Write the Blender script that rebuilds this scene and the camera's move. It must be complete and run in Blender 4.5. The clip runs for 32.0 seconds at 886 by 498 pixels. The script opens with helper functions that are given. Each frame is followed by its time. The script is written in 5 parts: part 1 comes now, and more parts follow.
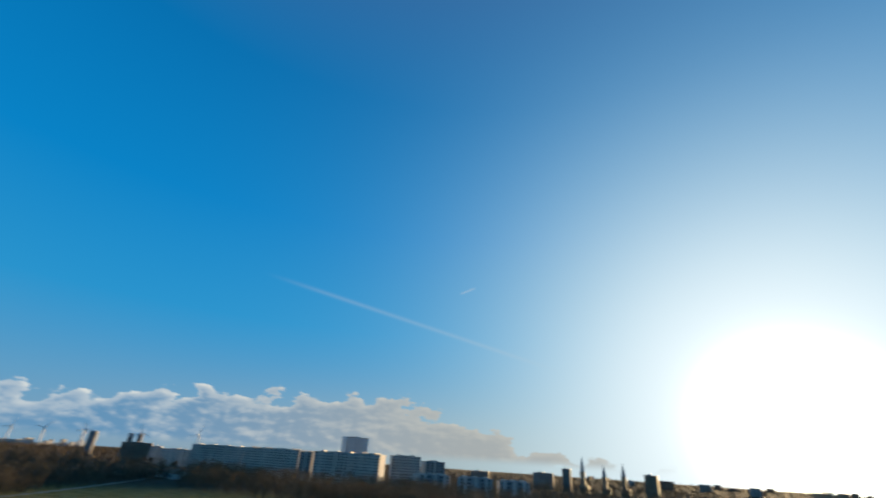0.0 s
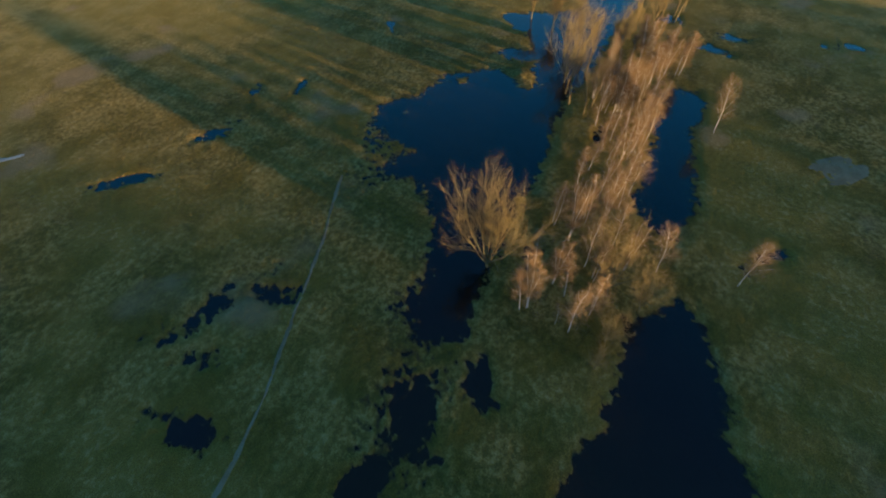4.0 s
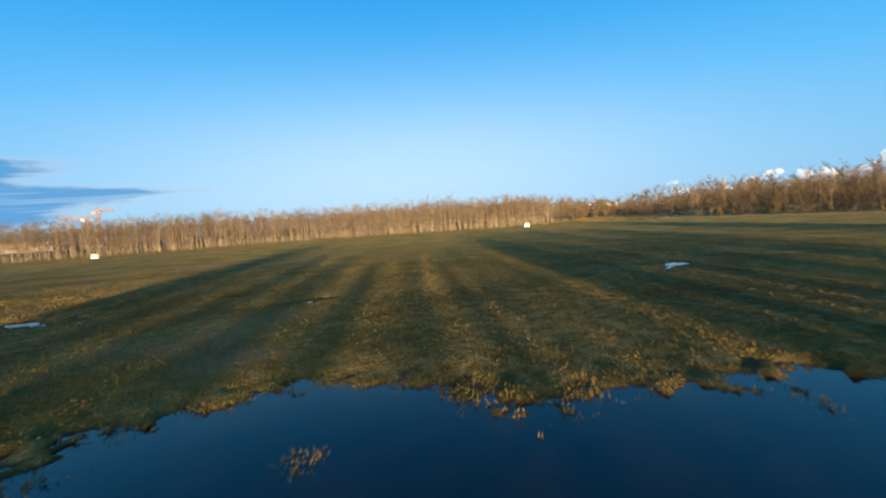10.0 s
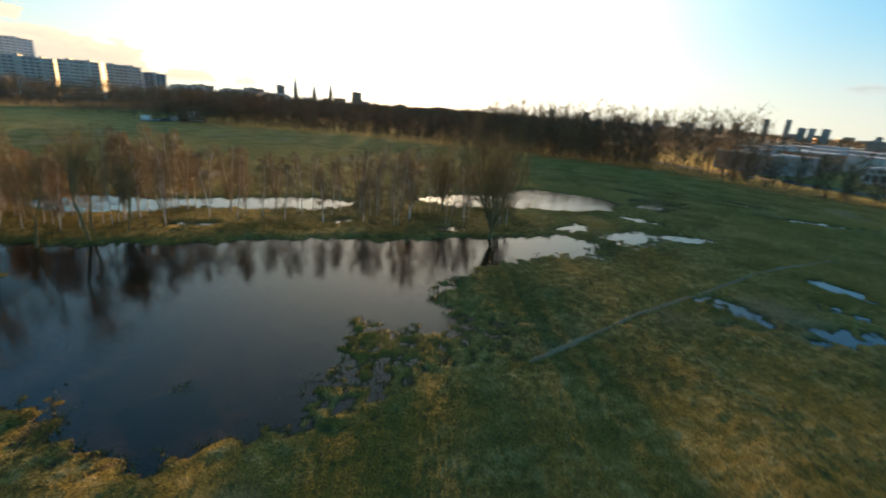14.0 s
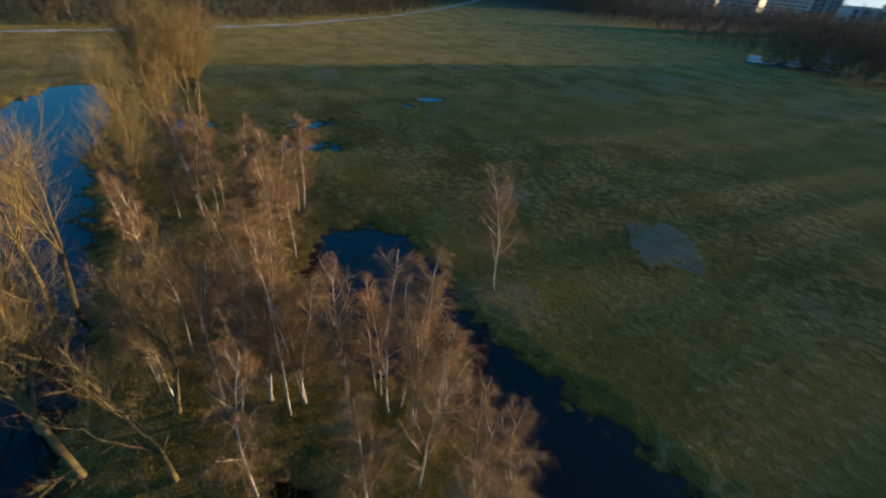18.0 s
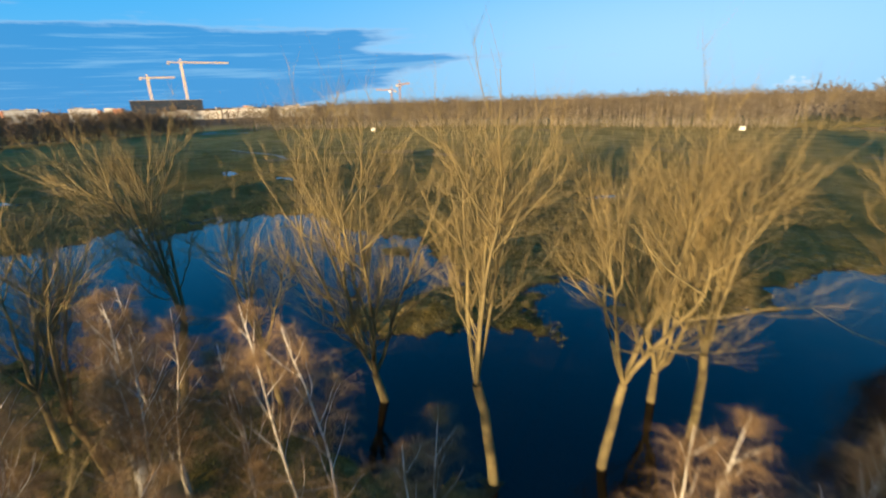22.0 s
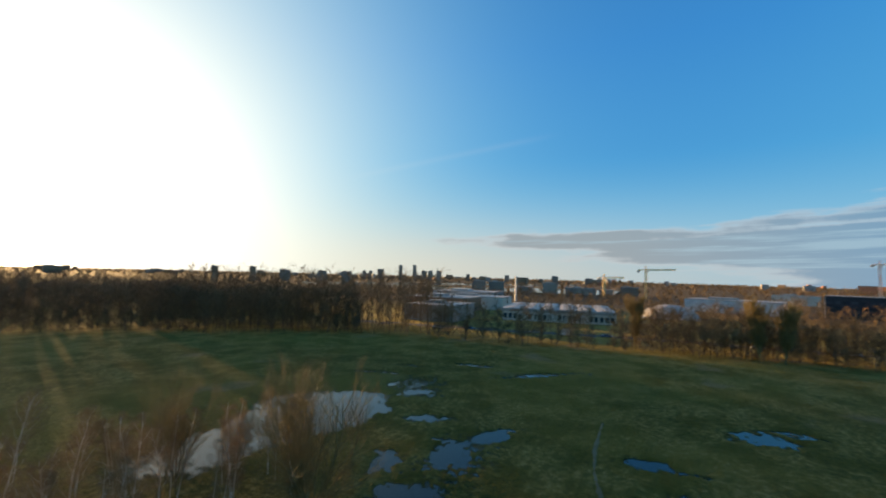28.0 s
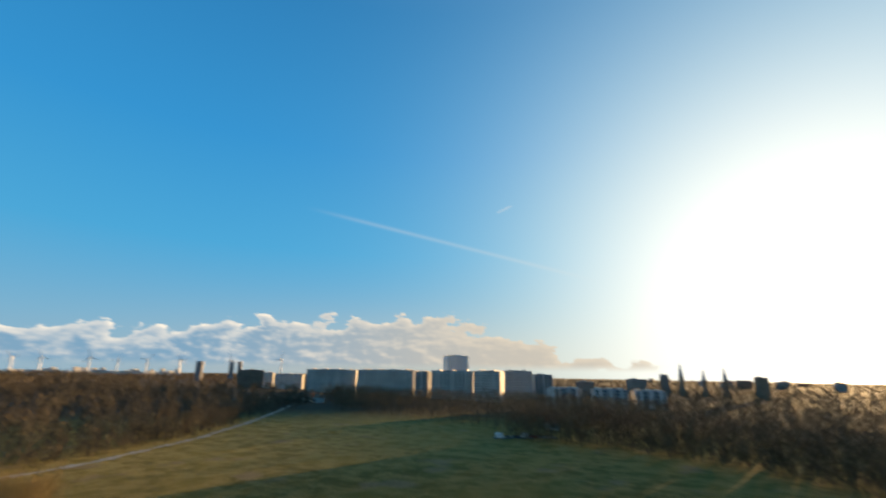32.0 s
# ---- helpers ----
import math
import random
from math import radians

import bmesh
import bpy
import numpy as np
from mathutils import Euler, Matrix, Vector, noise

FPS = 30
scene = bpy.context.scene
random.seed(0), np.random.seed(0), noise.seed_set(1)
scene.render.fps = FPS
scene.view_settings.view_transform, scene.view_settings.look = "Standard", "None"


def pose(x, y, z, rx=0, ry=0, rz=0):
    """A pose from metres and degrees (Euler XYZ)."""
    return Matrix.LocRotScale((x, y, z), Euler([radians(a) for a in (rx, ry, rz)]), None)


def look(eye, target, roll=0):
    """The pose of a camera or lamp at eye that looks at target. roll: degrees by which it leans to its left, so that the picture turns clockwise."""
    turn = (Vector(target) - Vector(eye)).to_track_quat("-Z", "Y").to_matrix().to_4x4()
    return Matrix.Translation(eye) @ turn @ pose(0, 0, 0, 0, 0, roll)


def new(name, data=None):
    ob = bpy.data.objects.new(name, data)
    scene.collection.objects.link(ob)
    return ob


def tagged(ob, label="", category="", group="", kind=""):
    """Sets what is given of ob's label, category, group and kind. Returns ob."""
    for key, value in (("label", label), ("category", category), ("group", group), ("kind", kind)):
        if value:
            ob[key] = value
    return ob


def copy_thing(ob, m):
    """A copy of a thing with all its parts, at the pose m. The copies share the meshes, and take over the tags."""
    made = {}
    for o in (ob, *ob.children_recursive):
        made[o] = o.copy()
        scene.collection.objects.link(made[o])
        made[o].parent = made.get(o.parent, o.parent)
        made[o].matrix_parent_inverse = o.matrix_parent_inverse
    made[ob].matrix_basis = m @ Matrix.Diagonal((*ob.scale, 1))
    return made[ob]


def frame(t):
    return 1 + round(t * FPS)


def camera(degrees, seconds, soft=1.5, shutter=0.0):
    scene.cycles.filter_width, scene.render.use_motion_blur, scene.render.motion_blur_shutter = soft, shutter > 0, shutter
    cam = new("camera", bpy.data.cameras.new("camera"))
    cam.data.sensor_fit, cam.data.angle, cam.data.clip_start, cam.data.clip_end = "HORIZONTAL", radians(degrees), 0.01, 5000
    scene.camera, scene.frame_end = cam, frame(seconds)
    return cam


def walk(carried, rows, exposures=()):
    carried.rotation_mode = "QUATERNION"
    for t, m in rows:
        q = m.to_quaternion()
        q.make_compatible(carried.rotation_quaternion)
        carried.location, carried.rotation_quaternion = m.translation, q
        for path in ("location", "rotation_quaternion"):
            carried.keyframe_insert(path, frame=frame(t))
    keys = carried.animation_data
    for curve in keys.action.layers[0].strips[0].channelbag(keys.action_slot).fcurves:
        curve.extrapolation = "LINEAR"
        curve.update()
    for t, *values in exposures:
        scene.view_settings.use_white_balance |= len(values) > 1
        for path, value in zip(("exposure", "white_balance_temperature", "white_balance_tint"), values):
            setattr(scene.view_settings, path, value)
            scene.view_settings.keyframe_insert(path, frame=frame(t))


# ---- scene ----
cam = camera(89.9, 32.0, soft=1.9, shutter=0.25)
PATH = [
    (0.0, pose(9.57, -21.05, 28.10, 115.91, -3.37, 22.95)),
    (0.5, pose(6.15, -17.17, 30.93, 114.52, -2.15, 42.91)),
    (1.0, pose(2.51, -13.53, 33.98, 107.89, -1.39, 61.54)),
    (1.5, pose(-1.50, -10.29, 37.61, 97.44, -1.41, 76.54)),
    (2.0, pose(-5.59, -6.92, 41.35, 84.72, -0.76, 88.57)),
    (2.5, pose(-10.58, -4.82, 45.58, 70.95, -0.42, 98.42)),
    (3.0, pose(-16.68, -5.18, 48.44, 57.79, -0.04, 105.24)),
    (3.5, pose(-23.01, -6.42, 49.36, 47.08, 0.14, 109.95)),
    (4.0, pose(-29.22, -8.51, 48.83, 41.10, 0.62, 112.98)),
    (4.5, pose(-35.25, -11.07, 47.06, 38.88, 0.87, 114.80)),
    (5.0, pose(-41.03, -13.66, 44.28, 39.51, 0.85, 115.86)),
    (5.5, pose(-46.44, -15.79, 40.69, 42.15, 0.75, 116.63)),
    (6.0, pose(-51.35, -16.95, 36.52, 46.06, 0.93, 117.61)),
    (6.5, pose(-56.19, -17.86, 32.18, 50.17, 1.19, 118.97)),
    (7.0, pose(-61.43, -19.06, 27.68, 54.04, 1.58, 121.32)),
    (7.5, pose(-67.22, -20.39, 23.33, 57.91, 2.06, 124.99)),
    (8.0, pose(-73.38, -21.78, 18.79, 62.77, 2.61, 129.75)),
    (8.5, pose(-79.63, -23.47, 14.41, 68.81, 3.11, 135.71)),
    (9.0, pose(-86.21, -25.98, 10.53, 75.54, 3.46, 143.04)),
    (9.5, pose(-92.84, -29.79, 7.48, 81.86, 3.68, 151.49)),
    (10.0, pose(-98.93, -34.61, 6.14, 85.97, 3.78, 160.95)),
    (10.5, pose(-104.50, -39.70, 6.24, 86.94, 3.69, 172.43)),
    (11.0, pose(-109.85, -44.62, 7.32, 84.52, 3.47, -172.62)),
    (11.5, pose(-112.66, -50.17, 8.43, 79.76, 2.83, -154.34)),
    (12.0, pose(-112.94, -56.87, 9.55, 74.04, 1.52, -129.95)),
    (12.5, pose(-110.41, -63.76, 10.56, 70.43, -1.34, -98.85)),
    (13.0, pose(-105.29, -69.34, 12.04, 70.34, -3.56, -66.61)),
    (13.5, pose(-99.10, -72.45, 14.09, 71.94, -4.18, -38.73)),
    (14.0, pose(-91.92, -71.85, 16.53, 72.37, -4.15, -17.23)),
    (14.5, pose(-86.73, -67.43, 19.53, 69.82, -3.80, -2.93)),
    (15.0, pose(-82.85, -60.38, 22.52, 65.48, -3.12, 8.92)),
    (15.5, pose(-80.92, -52.94, 23.92, 62.21, -3.28, 17.69)),
    (16.0, pose(-81.34, -44.61, 24.66, 60.43, -3.28, 23.35)),
    (16.5, pose(-83.52, -35.90, 24.78, 59.75, -3.48, 27.81)),
    (17.0, pose(-86.88, -27.30, 24.37, 58.92, -4.04, 32.99)),
    (17.5, pose(-90.85, -19.25, 23.50, 58.08, -4.59, 40.57)),
    (18.0, pose(-94.81, -12.18, 22.24, 57.00, -4.76, 52.60)),
    (18.5, pose(-98.15, -5.24, 20.67, 57.12, -4.62, 70.51)),
    (19.0, pose(-102.27, 1.12, 18.71, 58.06, -2.52, 87.61)),
    (19.5, pose(-108.08, 5.54, 15.95, 60.68, -0.85, 105.71)),
    (20.0, pose(-114.11, 8.07, 13.83, 63.79, 0.05, 123.73)),
    (20.5, pose(-120.94, 8.40, 12.37, 65.66, 0.95, 144.50)),
    (21.0, pose(-126.65, 5.68, 11.39, 67.45, 1.99, 165.68)),
    (21.5, pose(-129.47, 1.36, 11.93, 68.39, 0.93, -174.49)),
    (22.0, pose(-129.92, -4.05, 13.29, 71.54, 1.47, -164.53)),
    (22.5, pose(-128.37, -9.75, 14.68, 74.85, 1.17, -153.16)),
    (23.0, pose(-125.91, -15.25, 15.73, 79.48, 1.37, -148.64)),
    (23.5, pose(-123.09, -19.86, 16.17, 84.21, 1.59, -148.49)),
    (24.0, pose(-120.26, -24.27, 16.28, 88.55, 1.57, -148.15)),
    (24.5, pose(-117.42, -28.89, 16.20, 92.58, 1.39, -143.96)),
    (25.0, pose(-113.96, -32.25, 16.21, 95.90, 1.09, -136.62)),
    (25.5, pose(-110.11, -34.84, 16.40, 98.39, 0.45, -126.65)),
    (26.0, pose(-106.13, -37.15, 16.86, 99.79, -0.53, -114.59)),
    (26.5, pose(-102.28, -39.64, 17.68, 99.79, -1.54, -100.89)),
    (27.0, pose(-98.81, -42.83, 18.97, 98.23, -1.90, -85.94)),
    (27.5, pose(-96.18, -45.51, 20.55, 95.87, -1.76, -71.12)),
    (28.0, pose(-94.12, -47.59, 22.47, 93.32, -1.54, -58.57)),
    (28.5, pose(-91.61, -48.16, 24.42, 91.29, -1.55, -50.06)),
    (29.0, pose(-88.63, -47.42, 26.08, 90.23, -1.33, -45.14)),
    (29.5, pose(-85.27, -45.80, 27.39, 89.57, -1.41, -41.02)),
    (30.0, pose(-81.78, -44.24, 28.46, 89.38, -1.13, -34.36)),
    (30.5, pose(-78.77, -42.73, 29.55, 89.70, -1.02, -23.85)),
    (31.0, pose(-76.32, -41.17, 30.26, 92.07, -1.14, -9.54)),
    (31.5, pose(-74.18, -39.26, 30.80, 97.90, -1.04, 7.88)),
    (32.0, pose(-72.15, -37.17, 31.34, 105.59, -0.83, 28.86)),
]
walk(cam, PATH, [(0.0, 0.95, 6500, 10), (1.0, 1.05, 6500, 10), (2.0, 1.40, 6800, 13), (3.0, 1.65, 7000, 15), (5.5, 1.95, 7500, 16), (7.2, 1.95, 7500, 16), (8.6, 1.88, 7400, 15), (9.6, 1.72, 7000, 15), (11.5, 1.60, 7000, 15), (12.2, 1.78, 8200, 15), (13.0, 1.78, 10400, 20), (13.8, 2.05, 9900, 19),
                (15.3, 2.10, 10000, 19), (17.0, 1.60, 7000, 14), (18.0, 1.38, 6600, 14), (19.0, 1.52, 6400, 13), (20.0, 1.38, 6600, 13), (21.0, 1.40, 6500, 12), (22.0, 1.55, 6000, 7), (23.5, 1.62, 6000, 6), (26.0, 1.45, 6600, 12), (27.5, 1.55, 8600, 19),
                (29.0, 1.80, 9600, 21), (31.2, 1.85, 9400, 21), (32.0, 1.38, 8200, 17)])

# ---- light ----
SUN_BEARING = 76.2          # degrees, counter-clockwise from +x
SUN_HEIGHT = 4.6
SUN_DIR = Vector((math.cos(radians(SUN_BEARING)) * math.cos(radians(SUN_HEIGHT)),
                  math.sin(radians(SUN_BEARING)) * math.cos(radians(SUN_HEIGHT)), math.sin(radians(SUN_HEIGHT))))


class Graph:
    """Short hand for building node trees."""

    def __init__(self, tree):
        self.tree = tree
        tree.nodes.clear()

    def node(self, kind, inputs=(), **attrs):
        n = self.tree.nodes.new(kind)
        for key, value in attrs.items():
            setattr(n, key, value)
        for key, value in (inputs.items() if isinstance(inputs, dict) else enumerate(inputs)):
            self.plug(value, n.inputs[key])
        return n

    def plug(self, value, socket):
        if value is None:
            return
        if isinstance(value, bpy.types.NodeSocket):
            self.tree.links.new(value, socket)
        elif isinstance(value, bpy.types.Node):
            self.tree.links.new(value.outputs[0], socket)
        else:
            socket.default_value = value

    def math(self, op, a, b=None, c=None, clamp=False):
        return self.node("ShaderNodeMath", [a, b, c], operation=op, use_clamp=clamp).outputs[0]

    def mix(self, fac, a, b, blend="MIX"):
        n = self.tree.nodes.new("ShaderNodeMix")
        n.data_type, n.blend_type = "RGBA", blend
        self.plug(fac, n.inputs[0]), self.plug(a, n.inputs[6]), self.plug(b, n.inputs[7])
        return n.outputs[2]

    def step(self, value, lo, hi, to0=0.0, to1=1.0):
        return self.node("ShaderNodeMapRange", {0: value, 1: lo, 2: hi, 3: to0, 4: to1}, interpolation_type="SMOOTHSTEP").outputs[0]

    def noise(self, vector, scale, detail=4.0, rough=0.55, lacun=2.0):
        return self.node("ShaderNodeTexNoise", {"Vector": vector, "Scale": scale, "Detail": detail, "Roughness": rough}).outputs[0]


def rgb(r, g, b):
    return (r, g, b, 1.0)


world = bpy.data.worlds.new("sky")
world.use_nodes = True
scene.world = world
g = Graph(world.node_tree)
sky = g.node("ShaderNodeTexSky", sky_type="NISHITA", sun_disc=False, sun_elevation=radians(SUN_HEIGHT + 5.0),
             sun_rotation=radians(90.0 - SUN_BEARING), altitude=0.0, air_density=1.0, dust_density=0.35, ozone_density=3.0)
way = g.node("ShaderNodeTexCoord").outputs["Generated"]
split = g.node("ShaderNodeSeparateXYZ", [way])
dx, dy, dz = split.outputs
elev = g.math("MULTIPLY", g.math("ARCSINE", dz), 57.29578)
toward = g.node("ShaderNodeVectorMath", [way, tuple(SUN_DIR)], operation="DOT_PRODUCT").outputs["Value"]
from_sun = g.math("MULTIPLY", g.math("ARCCOSINE", g.math("MINIMUM", toward, 0.99999)), 57.29578)
# bearing measured from the direction opposite to the sun's side, so that no seam falls into the clouds
turn = radians(SUN_BEARING)
across = g.math("ADD", g.math("MULTIPLY", dx, -math.sin(turn)), g.math("MULTIPLY", dy, math.cos(turn)))
along = g.math("ADD", g.math("MULTIPLY", dx, math.cos(turn)), g.math("MULTIPLY", dy, math.sin(turn)))
bearing = g.math("MULTIPLY", g.math("ARCTAN2", across, along), 57.29578)   # + is to the left of the sun
def bump_of(value, width):
    """A bell curve, one at value 0."""
    q = g.math("DIVIDE", value, width)
    return g.math("EXPONENT", g.math("MULTIPLY", g.math("MULTIPLY", q, q), -1.0))


def tint(colour, amount):
    return g.mix(1.0, colour, amount, "MULTIPLY")


def ramp_of(value, stops):
    n = g.node("ShaderNodeValToRGB", [value])
    ends = n.color_ramp.elements
    ends[0].position, ends[0].color = stops[0][0], rgb(*stops[0][1])
    ends[1].position, ends[1].color = stops[-1][0], rgb(*stops[-1][1])
    for pos, c in stops[1:-1]:
        ends.new(pos).color = rgb(*c)
    return n.outputs[0]


# clear air: pale at the horizon, deep azure above
clear = ramp_of(g.math("DIVIDE", elev, 90.0), ((0.0, (0.22, 0.52, 0.80)), (0.06, (0.14, 0.52, 0.88)), (0.16, (0.03, 0.47, 0.95)), (0.30, (0.0, 0.36, 0.88)),
                                             (0.48, (0.0, 0.26, 0.68)), (0.64, (0.05, 0.22, 0.54)), (0.82, (0.06, 0.24, 0.44)), (1.0, (0.08, 0.24, 0.42))))
clear = tint(clear, rgb(8.33, 8.33, 8.33))
clear = g.mix(0.06, clear, sky.outputs[0])
# paler opposite the sun, low down
anti = g.math("MULTIPLY", bump_of(g.math("SUBTRACT", 180.0, g.math("ABSOLUTE", bearing)), 42.0), bump_of(g.math("SUBTRACT", elev, 5.0), 11.0))
clear = g.mix(g.math("MULTIPLY", anti, 0.70), clear, rgb(5.4, 7.3, 8.9))
# deeper to the right of the sun
side_on = g.math("MULTIPLY", bump_of(g.math("ADD", bearing, 70.0), 38.0), g.step(elev, 4.0, 16.0))
clear = g.mix(g.math("MULTIPLY", side_on, 0.75), clear, tint(clear, rgb(0.30, 0.62, 0.82)))
# warm horizon under the sun, wide white glare round it
warm = g.math("MULTIPLY", bump_of(bearing, 62.0), bump_of(elev, 6.5))
clear = g.mix(g.math("MULTIPLY", warm, 0.85), clear, rgb(7.4, 6.0, 4.2))
clear = g.mix(g.math("MULTIPLY", bump_of(from_sun, 33.0), 0.85), clear, rgb(2.6, 7.2, 9.3))
clear = g.mix(bump_of(from_sun, 26.5), clear, rgb(8.9, 9.0, 8.9))
glare = g.mix(1.0, tint(rgb(1.0, 0.98, 0.94), g.math("MULTIPLY", bump_of(from_sun, 19.0), 6.0)),
              tint(rgb(1.0, 0.85, 0.60), g.math("MULTIPLY", bump_of(from_sun, 5.0), 110.0)), "ADD")
air = g.mix(1.0, clear, glare, "ADD")
# heaped clouds low to the left of the sun, shaded underneath
cc = g.node("ShaderNodeCombineXYZ", [g.math("MULTIPLY", bearing, 0.22), g.math("MULTIPLY", elev, 0.42), 0.0]).outputs[0]
cc_sunward = g.node("ShaderNodeVectorMath", [cc, (-0.10, 0.16, 0.0)], operation="ADD").outputs[0]
n1, n1s = g.noise(cc, 1.25, 8.0, 0.52), g.noise(cc_sunward, 1.25, 4.0, 0.5)
big = g.noise(g.node("ShaderNodeCombineXYZ", [g.math("MULTIPLY", bearing, 0.06), 0.0, 9.1]).outputs[0], 1.0, 2.0)
heap_top = g.math("MULTIPLY", g.step(bearing, 48.0, 95.0, 6.2, 3.6), g.step(bearing, 14.0, 46.0, 0.1, 1.0))
heap_top = g.math("MULTIPLY", heap_top, g.math("ADD", 0.55, g.math("MULTIPLY", big, 0.9)))
heap_top = g.math("MULTIPLY", heap_top, g.step(bearing, 118.0, 158.0, 1.0, 0.10))
heap_raw = g.math("ADD", g.math("SUBTRACT", heap_top, elev), g.math("MULTIPLY", g.math("SUBTRACT", n1, 0.5), 8.0))
heap = g.math("MULTIPLY", g.step(heap_raw, 0.0, 0.35), g.step(bearing, 8.0, 22.0))
heap = g.math("MULTIPLY", heap, g.step(elev, 0.2, 1.3))
lit = g.math("ADD", g.step(g.math("SUBTRACT", n1, n1s), -0.07, 0.22, 0.0, 0.6), g.step(heap_raw, 1.7, 0.1, 0.0, 0.5), clamp=True)
heap_col = g.mix(lit, rgb(1.7, 3.7, 5.9), rgb(10.5, 10.0, 9.2))
heap_col = g.mix(g.step(bearing, 75.0, 30.0, 0.0, 0.75), heap_col, rgb(6.6, 5.9, 4.9))
# a long flat sheet of streaked cloud to the right of the sun
cc2 = g.node("ShaderNodeCombineXYZ", [g.math("MULTIPLY", bearing, 0.035), g.math("ADD", g.math("MULTIPLY", elev, 0.50), g.math("MULTIPLY", bearing, 0.016)), 3.7]).outputs[0]
n2 = g.noise(cc2, 1.0, 6.0, 0.55)
sheet_mid = g.math("ADD", g.step(bearing, -45.0, -90.0, 4.4, 3.2), g.step(bearing, -128.0, -156.0, 0.0, 1.9))
sheet_half = g.math("MULTIPLY", g.math("ADD", g.step(bearing, -42.0, -62.0, 0.1, 2.0), g.step(bearing, -66.0, -96.0, 0.0, 3.2)), g.step(bearing, -156.0, -126.0, 0.05, 1.0))
sheet_raw = g.math("ADD", g.math("SUBTRACT", sheet_half, g.math("ABSOLUTE", g.math("SUBTRACT", elev, sheet_mid))),
                   g.math("MULTIPLY", g.math("SUBTRACT", g.math("ADD", g.math("MULTIPLY", n2, 0.7), g.math("MULTIPLY", g.noise(cc, 0.7, 6.0, 0.6), 0.3)), 0.5), 11.0))
sheet = g.math("MULTIPLY", g.step(sheet_raw, -0.3, 1.2), g.step(bearing, -34.0, -50.0))
deep = g.mix(g.step(bearing, -60.0, -115.0), rgb(2.2, 2.9, 3.7), rgb(0.5, 2.5, 5.3))
streaks = g.noise(g.node("ShaderNodeVectorMath", [cc2, (1.6, 2.6, 1.0)], operation="MULTIPLY").outputs[0], 1.0, 6.0, 0.6)
deep = g.mix(g.step(streaks, 0.50, 0.66, 0.0, 0.6), deep, rgb(2.8, 4.8, 6.6))
sheet_col = g.mix(g.step(sheet_raw, 0.0, 1.4), rgb(4.6, 5.2, 6.2), deep)
air = g.mix(g.math("MULTIPLY", heap, 0.92), air, heap_col)
air = g.mix(g.math("MULTIPLY", sheet, 0.80), air, sheet_col)


def sky_way(deg, up):
    return Vector((math.cos(radians(deg)) * math.cos(radians(up)), math.sin(radians(deg)) * math.cos(radians(up)), math.sin(radians(up))))


# condensation trails: bearing and height of both ends, half width, strength
for b0, e0, b1, e1, half, much in ((138.0, 19.8, 98.0, 10.6, 0.24, 0.17), (16.0, 17.8, 46.0, 11.2, 0.36, 0.035), (112.0, 20.1, 109.6, 21.1, 0.12, 0.32)):
    p0, p1 = sky_way(b0, e0), sky_way(b1, e1)
    axis, middle = p0.cross(p1).normalized(), (p0 + p1).normalized()
    off = g.math("MULTIPLY", g.node("ShaderNodeVectorMath", [way, tuple(axis)], operation="DOT_PRODUCT").outputs["Value"], 57.29578)
    near = g.node("ShaderNodeVectorMath", [way, tuple(middle)], operation="DOT_PRODUCT").outputs["Value"]
    reach = math.cos(p0.angle(p1) / 2)
    trail = g.math("MULTIPLY", bump_of(off, half), g.step(near, reach, 1.0 - (1.0 - reach) * 0.15))
    air = g.mix(g.math("MULTIPLY", trail, much), air, rgb(7.6, 7.8, 8.0))
air = tint(air, rgb(0.74, 0.80, 0.83))
out = g.node("ShaderNodeOutputWorld", [g.node("ShaderNodeBackground", {"Color": air, "Strength": 0.05})])

sun = new("sun", bpy.data.lights.new("sun", "SUN"))
sun.data.energy, sun.data.angle, sun.data.color = 5.0, radians(1.6), (1.0, 0.71, 0.37)
sun.matrix_world = look((0, 0, 60), Vector((0, 0, 60)) - SUN_DIR)

# ---- materials ----


def surface(name, rough=0.8, metal=0.0, spec=0.5):
    m = bpy.data.materials.new(name)
    m.use_nodes = True
    gr = Graph(m.node_tree)
    p = gr.node("ShaderNodeBsdfPrincipled", {"Roughness": rough, "Metallic": metal, "Specular IOR Level": spec})
    gr.node("ShaderNodeOutputMaterial", [p])
    place = gr.node("ShaderNodeNewGeometry").outputs["Position"]
    return m, gr, p, place


def varied(name, a, b, scale, rough=0.8, fine=12.0, bump=0.0, metal=0.0, per_object=0.0, spec=0.3):
    """A surface of two tones mixed by noise at two scales, with a little relief."""
    m, gr, p, place = surface(name, rough, metal, spec)
    coarse, small = gr.noise(place, scale, 5.0), gr.noise(place, scale * fine, 3.0)
    fac = gr.math("ADD", gr.math("MULTIPLY", coarse, 0.65), gr.math("MULTIPLY", small, 0.35))
    col = gr.mix(gr.step(fac, 0.36, 0.64), rgb(*a), rgb(*b))
    if per_object:
        r = gr.node("ShaderNodeObjectInfo").outputs["Random"]
        col = gr.mix(1.0, col, gr.math("ADD", 1.0 - per_object / 2, gr.math("MULTIPLY", r, per_object)), "MULTIPLY")
    gr.plug(col, p.inputs["Base Color"])
    if bump:
        gr.plug(gr.node("ShaderNodeBump", {"Strength": bump, "Distance": 0.05, "Height": small}).outputs[0], p.inputs["Normal"])
    return m


